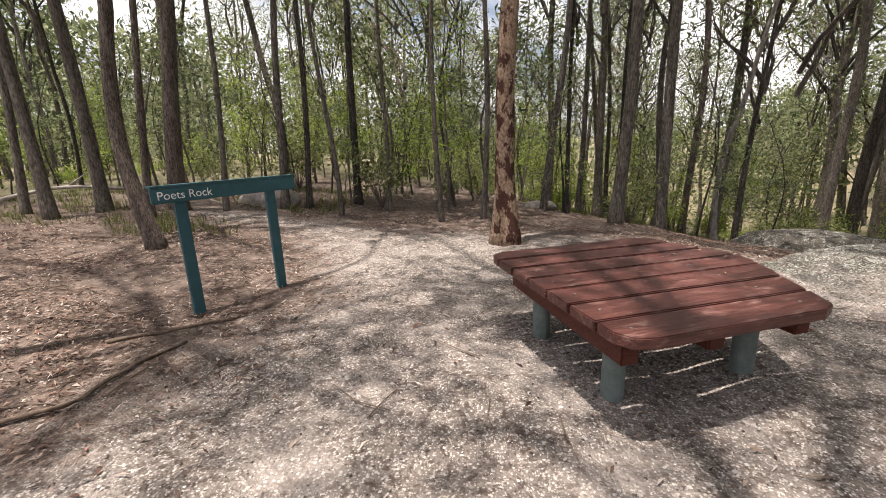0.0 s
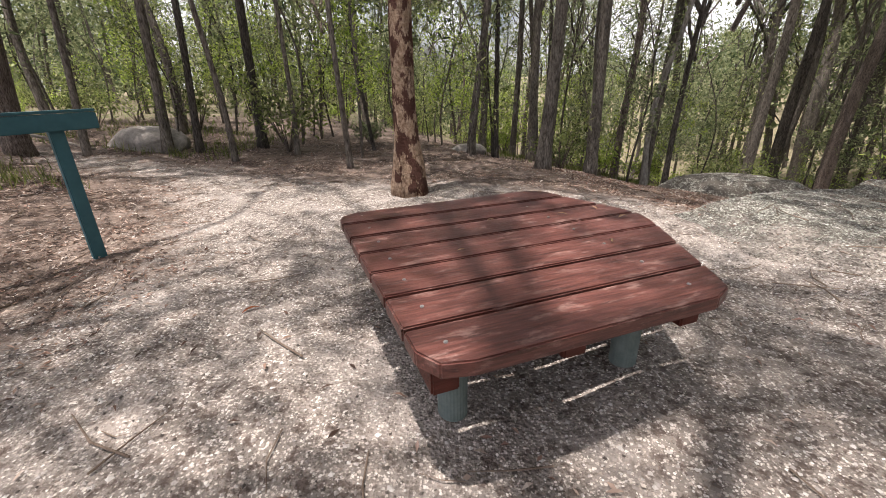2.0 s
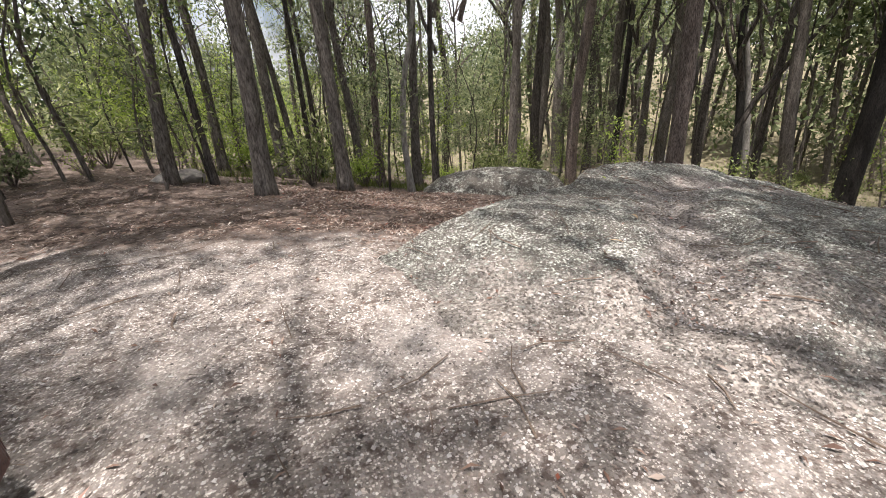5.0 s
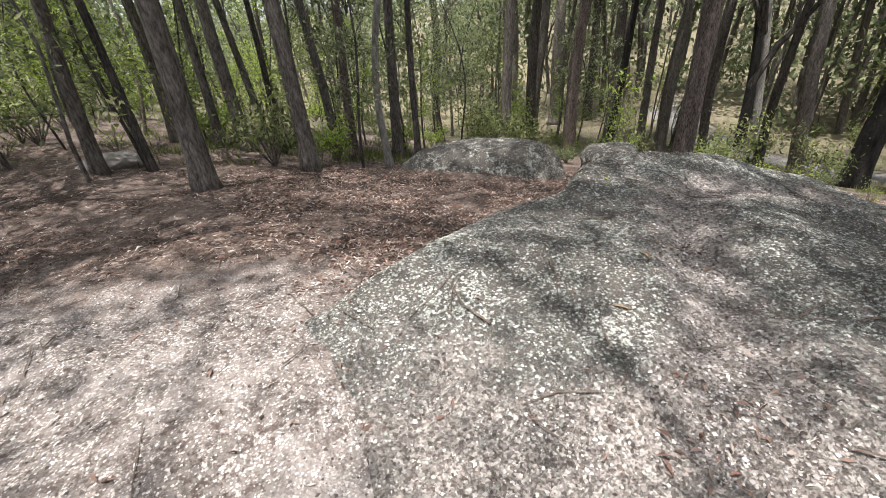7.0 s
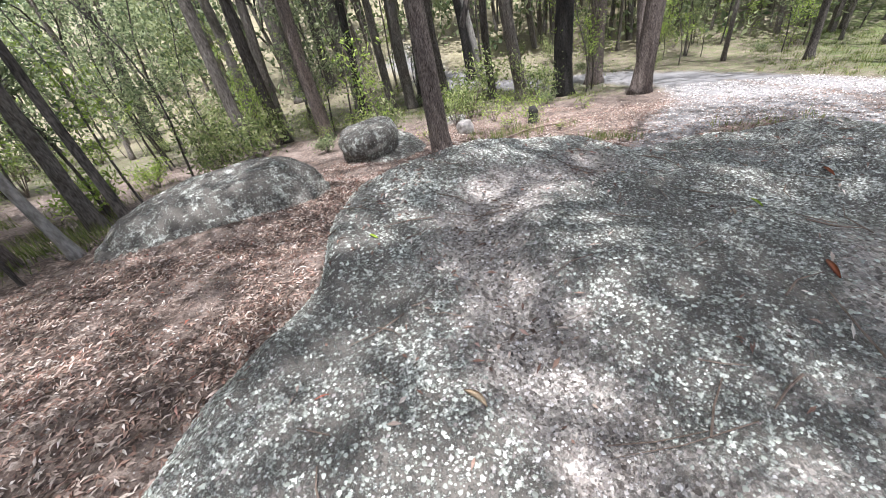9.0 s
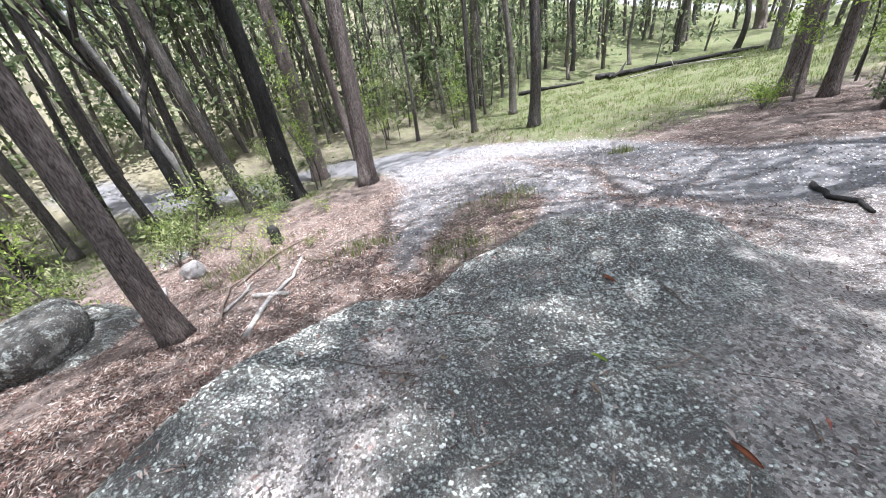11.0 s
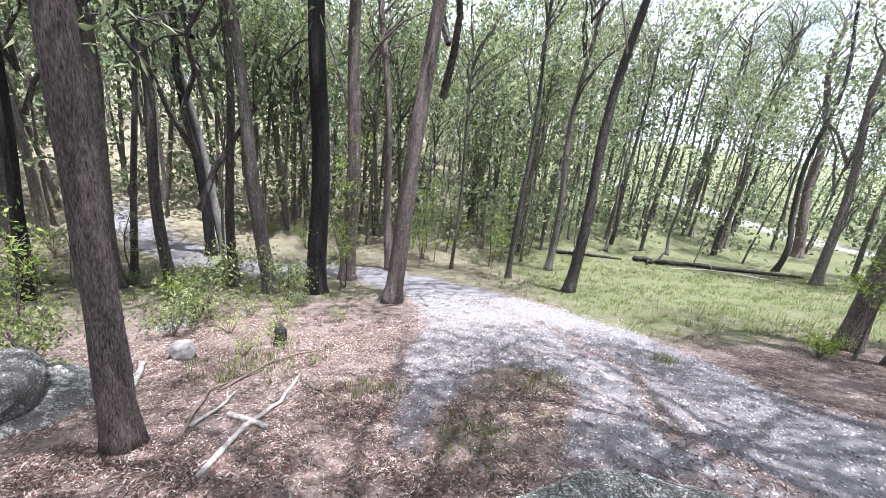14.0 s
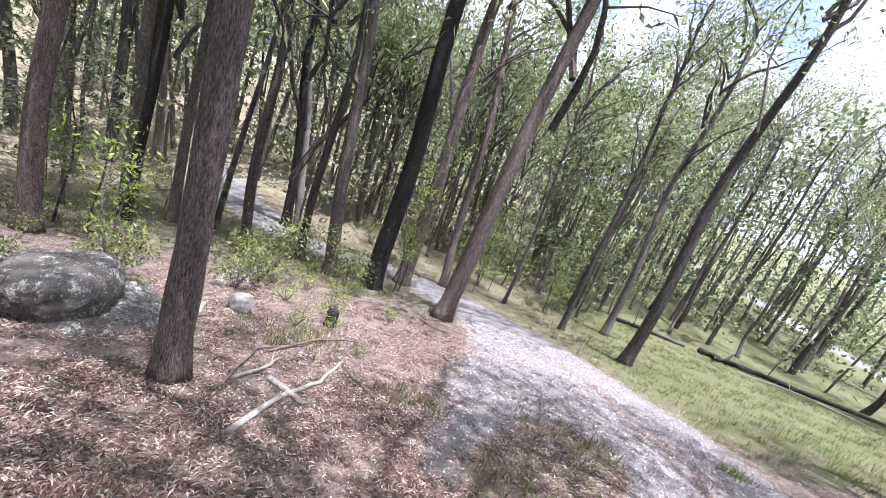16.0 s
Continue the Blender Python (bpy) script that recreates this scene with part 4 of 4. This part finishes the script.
def grit():
    gen = np.random.default_rng(18)

    def weight(x, y):
        li, gr, tr, _ = zones(x, y)
        return np.clip(1.0 - 0.6 * li + 0.2 * tr, 0.1, 1) * np.clip(clumped(x, y, 1.7) + 0.2, 0.08, 1)
    x, y = scatter(gen, 26000, -2, 12, 0, 8.5, weight)
    x2, y2 = scatter(gen, 30000, 0, 6.5, 1, 6, weight)
    x3, y3 = scatter(gen, 9000, 5.8, 8.8, 3.4, 5.4, lambda x, y: np.exp(-(near_line(x, y, GULLY) / 0.25) ** 2))
    x, y = np.concatenate([x, x2, x3]), np.concatenate([y, y2, y3])
    n = len(x)
    c = np.stack([x, y, floor_at(x, y) + 0.002], 1)
    r = gen.uniform(0.0025, 0.006, (n, 1)) * gen.uniform(0.7, 1.45, (n, 1)) ** 2
    base = np.array([[1, 0, 0], [0, 1, 0], [-1, 0, 0], [0, -1, 0], [0, 0, 0.7]])
    jit = gen.uniform(0.6, 1.4, (n, 5, 3))
    ang = gen.uniform(0, 6.3, n)
    ca, sa = np.cos(ang)[:, None], np.sin(ang)[:, None]
    q = base[None] * jit
    q = np.stack([q[..., 0] * ca - q[..., 1] * sa, q[..., 0] * sa + q[..., 1] * ca, q[..., 2]], -1)
    co = (c[:, None] + q * r[:, None]).reshape(-1, 3)
    f = np.array([[0, 1, 4], [1, 2, 4], [2, 3, 4], [3, 0, 4]])
    fa = (np.arange(n)[:, None, None] * 5 + f[None]).reshape(-1, 3)
    tagged(new("granite_grit", mesh_of("granite_grit", co, fa, GRIT)), "loose pale granite grit and small chips", "gravel", "", "stuff")


def twigs_on_ground():
    gen, rng = np.random.default_rng(19), random.Random(19)
    x, y = scatter(gen, 1100, -4, 15, 0, 10, lambda x, y: 0.25 + 0.7 * zones(x, y)[0])
    out = []
    for a, b in zip(x, y):
        t, ln, r = rng.uniform(0, 6.3), rng.uniform(0.08, 0.45), rng.uniform(0.002, 0.006)
        k = rng.uniform(-0.5, 0.5)
        p = np.array([[a, b], [a + ln / 2 * math.cos(t), b + ln / 2 * math.sin(t)], [a + ln / 2 * (math.cos(t) + math.cos(t + k)), b + ln / 2 * (math.sin(t) + math.sin(t + k))]])
        zz = floor_at(p[:, 0], p[:, 1]) + r + 0.004
        out.append(tube([(p[i, 0], p[i, 1], zz[i] + rng.uniform(0, 0.012)) for i in range(3)], [r, r * 0.85, r * 0.5], 4))
    tagged(part("fallen_twigs", join(out), STICK), "thin dry twigs scattered on the ground", "twigs", "", "stuff")


def grass():
    gen = np.random.default_rng(20)

    def weight(x, y):
        li, gr, tr, _ = zones(x, y)
        return np.clip(gr - 0.25, 0, 1) * (1 - np.clip(1.5 * tr, 0, 1)) * np.clip(clumped(x, y, 0.6) + 0.15, 0, 1)
    xs, ys = [], []
    for n, box_of in ((5200, (12, 32, -16, 2.5)), (2600, (13, 26, 6.5, 18)), (700, (3, 10, 10, 15)), (900, (-9, -1, 6, 12))):
        x, y = scatter(gen, n, *box_of, weight if box_of[0] > 4 else lambda x, y: 0.4 * (inside(x, y, CLEARING) < -0.4) * np.clip(clumped(x, y), 0, 1))
        xs.append(x)
        ys.append(y)
    # tufts beside the spur and by the slope under the boulders
    for cx, cy, r, n in ((12.7, 5.2, 0.5, 26), (11.7, 3.9, 0.6, 22), (13.3, 2.9, 0.6, 26), (14.2, 0.1, 0.25, 16), (7.0, 11.4, 1.2, 120), (-3.0, 6.3, 0.7, 50), (13.5, 7.2, 1.0, 70)):
        xs.append(cx + gen.normal(0, r * 0.5, n))
        ys.append(cy + gen.normal(0, r * 0.5, n))
    x, y = np.concatenate(xs), np.concatenate(ys)
    k = 11
    n = len(x) * k
    x, y = np.repeat(x, k) + gen.normal(0, 0.07, n), np.repeat(y, k) + gen.normal(0, 0.07, n)
    z = floor_at(x, y)
    h, a = gen.uniform(0.04, 0.2, n), gen.uniform(0, 6.3, n)
    w = gen.uniform(0.004, 0.01, n)
    b = gen.uniform(0.1, 0.7, n)
    e = np.stack([np.cos(a), np.sin(a), np.zeros(n)], 1)
    s = np.stack([-np.sin(a), np.cos(a), np.zeros(n)], 1)
    c = np.stack([x, y, z - 0.01], 1)
    tip = c + e * (b * h)[:, None] + np.array([0, 0, 1.0]) * h[:, None]
    co = np.stack([c - s * w[:, None], c + s * w[:, None], tip], 1).reshape(-1, 3)
    tagged(new("grass", mesh_of("grass", co, np.arange(3 * n).reshape(-1, 3), GRASS)), "sparse green woodland grass growing in tufts", "grass", "", "stuff")


def track_gravel():
    gen = np.random.default_rng(27)

    def weight(x, y):
        return np.clip(zones(x, y)[2] * 1.2 - 0.1, 0, 1) * np.clip(clumped(x, y, 2.3) + 0.25, 0.1, 1)
    x, y = scatter(gen, 16000, 9, 20, -3, 5.5, weight)
    n = len(x)
    c = np.stack([x, y, floor_at(x, y) + 0.003], 1)
    r = gen.uniform(0.006, 0.02, (n, 1))
    q = np.array([[1, 0, 0], [0, 1, 0], [-1, 0, 0], [0, -1, 0], [0, 0, 0.7]])[None] * gen.uniform(0.5, 1.5, (n, 5, 3))
    fa = (np.arange(n)[:, None, None] * 5 + np.array([[0, 1, 4], [1, 2, 4], [2, 3, 4], [3, 0, 4]])[None]).reshape(-1, 3)
    tagged(new("track_gravel", mesh_of("track_gravel", (c[:, None] + q * r[:, None]).reshape(-1, 3), fa, GRIT)), "loose grey granite gravel along the walking track", "gravel", "", "stuff")


def lichen_crust():
    gen = np.random.default_rng(33)

    def weight(x, y):
        g = near_line(x, y, GULLY)
        return (inside(x, y, ROCK_EDGE) > 0.02) * np.clip(1.3 * clumped(x, y, 1.4) - 0.05 + 0.8 * np.exp(-np.hypot(x - 9.4, y - 3.0) ** 2) + 0.5 * np.clip(clumped(x, y, 6.0), -0.5, 1), 0.04, 1) * sstep(g, 0.12, 0.35) * (1 - 0.75 * sstep(inside(x, y, DUSTY), -0.4, 0.4))
    x, y = scatter(gen, 40000, 4.8, 10.7, 1.1, 6.7, weight)
    n, k = len(x), 6
    c = np.stack([x, y, floor_at(x, y) - 0.001], 1)
    r = gen.uniform(0.003, 0.0105, (n, 1)) * gen.uniform(0.6, 1.3, (n, 1))
    ang = np.arange(k) * 2 * math.pi / k + gen.uniform(0, 6.3, (n, 1))
    rad = r * gen.uniform(0.65, 1.3, (n, k))
    ring = c[:, None] + np.stack([rad * np.cos(ang), rad * np.sin(ang), np.zeros((n, k))], -1)
    top = c[:, None] + np.stack([gen.normal(0, 0.15, (n, 1)) * r, gen.normal(0, 0.15, (n, 1)) * r, 0.35 * r], -1)
    co = np.concatenate([ring, top], 1).reshape(-1, 3)
    fan = np.array([[i, (i + 1) % k, k] for i in range(k)])
    fa = (np.arange(n)[:, None, None] * (k + 1) + fan[None]).reshape(-1, 3)
    tagged(new("lichen_crust", mesh_of("lichen_crust", co, fa, LICHEN)), "raised pale mint lichen tufts on dark granite", "lichen", "", "stuff")


lichen_crust()
fallen_leaves()
grit()
track_gravel()
twigs_on_ground()
grass()


# ---- fallen wood ----
def fallen_stick(points, r0, r1, material, label, name="fallen_branch", seed=1, lift=0.0, forks=()):
    rng = random.Random(seed)
    xs, ys = np.array([p[0] for p in points]), np.array([p[1] for p in points])
    t = np.linspace(0, 1, 22)
    s = np.linspace(0, 1, len(points))
    x, y = np.interp(t, s, xs), np.interp(t, s, ys)
    sway = r0 * (0.9 if r0 < 0.1 else 2.4)
    x += np.array([sway * noise.noise(Vector((seed, k * 0.35, 0))) for k in range(22)])
    y += np.array([sway * noise.noise(Vector((seed, k * 0.35, 4))) for k in range(22)])
    z = floor_at(x, y)
    rr = r0 + (r1 - r0) * t
    ob = thing(name, x[0], y[0], z[0], label, "branch" if r0 < 0.1 else "log")
    pts = [(x[k] - x[0], y[k] - y[0], z[k] - z[0] + rr[k] * 0.75 + lift * math.sin(math.pi * t[k])) for k in range(22)]
    smooth(part("stem", tube(pts, rr.tolist(), 10, rng, 0.12), material, ob))
    for at, dx, dy, dz in forks:
        k = int(at * 21)
        p = Vector(pts[k])
        part("side_branch", tube([tuple(p), tuple(p + 0.5 * Vector((dx, dy, dz)) + Vector((0, 0, 0.03))), tuple(p + Vector((dx, dy, dz)))], [float(rr[k]) * q for q in (0.55, 0.4, 0.15)], 7, rng, 0.1), material, ob)
    return ob


fallen_stick([(10.75, 6.44), (11.64, 6.40), (12.3, 6.25), (13.12, 6.27)], 0.034, 0.02, DEADWOOD, "bleached grey fallen branch lying on leaf litter", seed=2, lift=0.015)
fallen_stick([(11.92, 6.72), (11.62, 6.14)], 0.035, 0.03, DEADWOOD, "short weathered piece of grey timber", seed=3)
fallen_stick([(12.84, 6.07), (12.35, 5.53)], 0.028, 0.024, STICK, "short brown stick in leaf litter", seed=5)
fallen_stick([(11.4, 7.0), (12.6, 7.3), (13.4, 6.9)], 0.02, 0.012, STICK, "thin crooked brown branch on leaf litter", seed=6, lift=0.03, forks=((0.5, 0.2, 0.3, 0.05),))
fallen_stick([(-1.1, 1.55), (-0.75, 1.95), (-0.38, 2.27), (-0.42, 2.7), (-0.3, 3.0)], 0.015, 0.01, STICK, "crooked dark fallen branch on the grit", seed=7, lift=0.015)
fallen_stick([(-0.85, 2.95), (-0.55, 3.15), (-0.21, 3.49)], 0.016, 0.011, STICK, "half buried grey branch beside the sign", seed=8)
fallen_stick([(32.4, -3.7), (32.3, -5.2), (31.9, -7.6)], 0.13, 0.07, CHAR, "charred broken piece of a fallen trunk in grass", "fallen_log", 9, 0.04)
fallen_stick([(31.8, -8.4), (31.2, -10.2), (29.5, -13.2), (27.8, -15.6)], 0.2, 0.07, CHAR, "long charred fallen tree trunk lying in grass", "fallen_log", 14, 0.05, ((0.15, -1.3, 0.8, 0.25), (0.25, 1.4, -1.2, 0.35)))
fallen_stick([(29.6, -9.2), (28.4, -10.6), (26.6, -11.4), (25.8, -12.6)], 0.035, 0.02, DEADWOOD, "thin bleached dead branch in the grass", seed=15, lift=0.2, forks=((0.4, 0.7, -0.2, 0.3),))
fallen_stick([(11.6, 7.0), (12.2, 6.9), (12.5, 6.95)], 0.025, 0.015, DEADWOOD, "split grey limb at the foot of a tree", seed=16, lift=0.02, forks=((0.3, 0.1, -0.2, 0.06), (0.6, 0.25, 0.1, 0.05)))
fallen_stick([(9.9, 6.9), (10.5, 6.5), (10.9, 6.75)], 0.014, 0.008, STICK, "thin bent stick on bare dirt", seed=17)
fallen_stick([(12.6, 7.2), (13.6, 6.9), (14.4, 6.3)], 0.022, 0.012, STICK, "long thin brown stick in leaf litter", seed=18, lift=0.04)
fallen_stick([(12.2, 8.2), (12.9, 8.5), (13.6, 8.9)], 0.05, 0.04, DEADWOOD, "weathered grey log behind a tree", seed=19)
fallen_stick([(10.55, 0.05), (10.2, 0.22), (9.95, 0.2), (9.7, 0.38)], 0.032, 0.02, CHAR, "dark curled slab of bark on the track edge", "bark_slab", 10)
fallen_stick([(-7.5, 7.6), (-6.0, 7.5), (-4.4, 7.9), (-3.2, 8.3)], 0.04, 0.02, DEADWOOD, "dead grey branch propped above the litter", seed=12, lift=0.35, forks=((0.4, 0.5, 0.3, 0.35), (0.7, 0.3, -0.5, 0.2)))


def stump(x, y, r, h):
    rng = random.Random(3)
    t = thing("burnt_stump", x, y, height(x, y), "small charred black tree stump among shrubs", "stump")
    pts = [(0.02 * i, 0.01 * i, -0.1 + (h + 0.1) * i / 5) for i in range(6)]
    smooth(part("stem", tube(pts, [r * 1.6, r * 1.15, r, r * 0.9, r * 0.95, r * 0.7], 12, rng, 0.3), CHAR, t))


stump(14.58, 7.07, 0.1, 0.36)


def single_leaf(x, y, z, turn, length, width, material, label):
    bm = bmesh.new()
    n = 8
    rows = []
    for i in range(n + 1):
        s = i / n
        w = width * math.sin(math.pi * min(1, s * 0.92 + 0.04)) ** 0.8 / 2
        bend = 0.12 * length * math.sin(s * 2.4)
        rows.append([bm.verts.new((s * length, bend + k * w, 0.1 * length * math.sin(math.pi * s) + 0.25 * abs(k) * w + 0.002)) for k in (-1, 0, 1)])
    for a, b in zip(rows, rows[1:]):
        for k in (0, 1):
            bm.faces.new((a[k], b[k], b[k + 1], a[k + 1]))
    bmesh.ops.solidify(bm, geom=bm.faces[:], thickness=0.0008)
    ob = smooth(part("fallen_leaf", bm, material))
    ob.matrix_basis = pose(x, y, z, 0, 0, turn)
    tagged(ob, label, "leaf", "single fallen leaves")


TAN = plain_material("tan_leaf", (0.4, 0.29, 0.18), (0.6, 0.47, 0.33), 20, 0.7, 0.1)
RUST = plain_material("rust_leaf", (0.22, 0.06, 0.03), (0.36, 0.13, 0.06), 20, 0.6, 0.1)
LIME = plain_material("lime_leaf", (0.25, 0.36, 0.03), (0.42, 0.5, 0.07), 20, 0.6, 0.1)
for lx, ly, lt, ll in ((3.30, 3.33, 20, 0.07), (3.05, 3.42, 150, 0.05), (3.12, 2.98, 60, 0.045), (3.25, 3.5, 100, 0.06), (2.6, 3.35, 10, 0.04), (2.45, 2.95, 200, 0.04)):
    single_leaf(lx, ly, 0.514, lt, ll, ll * 0.3, TAN, "small dry tan leaf lying on the red table")
for lx, ly, lt, ll, mt, lab in ((3.9, 3.25, 140, 0.13, RUST, "curled rust-brown leaf on pale grit"), (1.2, 3.35, 40, 0.1, RUST, "curled rust-brown leaf on pale grit"), (3.55, 1.9, 80, 0.11, TAN, "long tan eucalypt leaf on pale grit"),
                                (8.33, 3.62, 30, 0.09, LIME, "yellow-green fallen leaf on lichen rock"), (8.22, 3.76, 160, 0.12, TAN, "long tan leaf on lichen rock"), (6.6, 4.6, 250, 0.11, TAN, "long tan leaf on lichen rock"),
                                (6.15, 4.25, 120, 0.1, TAN, "long tan leaf on lichen rock"), (7.7, 3.4, 10, 0.12, RUST, "dark red leaf on lichen rock"), (7.26, 5.45, 70, 0.08, LIME, "green leaf sprig on lichen rock"),
                                (8.6, 4.4, 200, 0.1, TAN, "long tan leaf on lichen rock"), (9.0, 3.2, 20, 0.12, RUST, "dark red leaf on lichen rock")):
    single_leaf(lx, ly, float(floor_at(np.array([lx]), np.array([ly]))[0]) + 0.003, lt, ll, ll * 0.25, mt, lab)
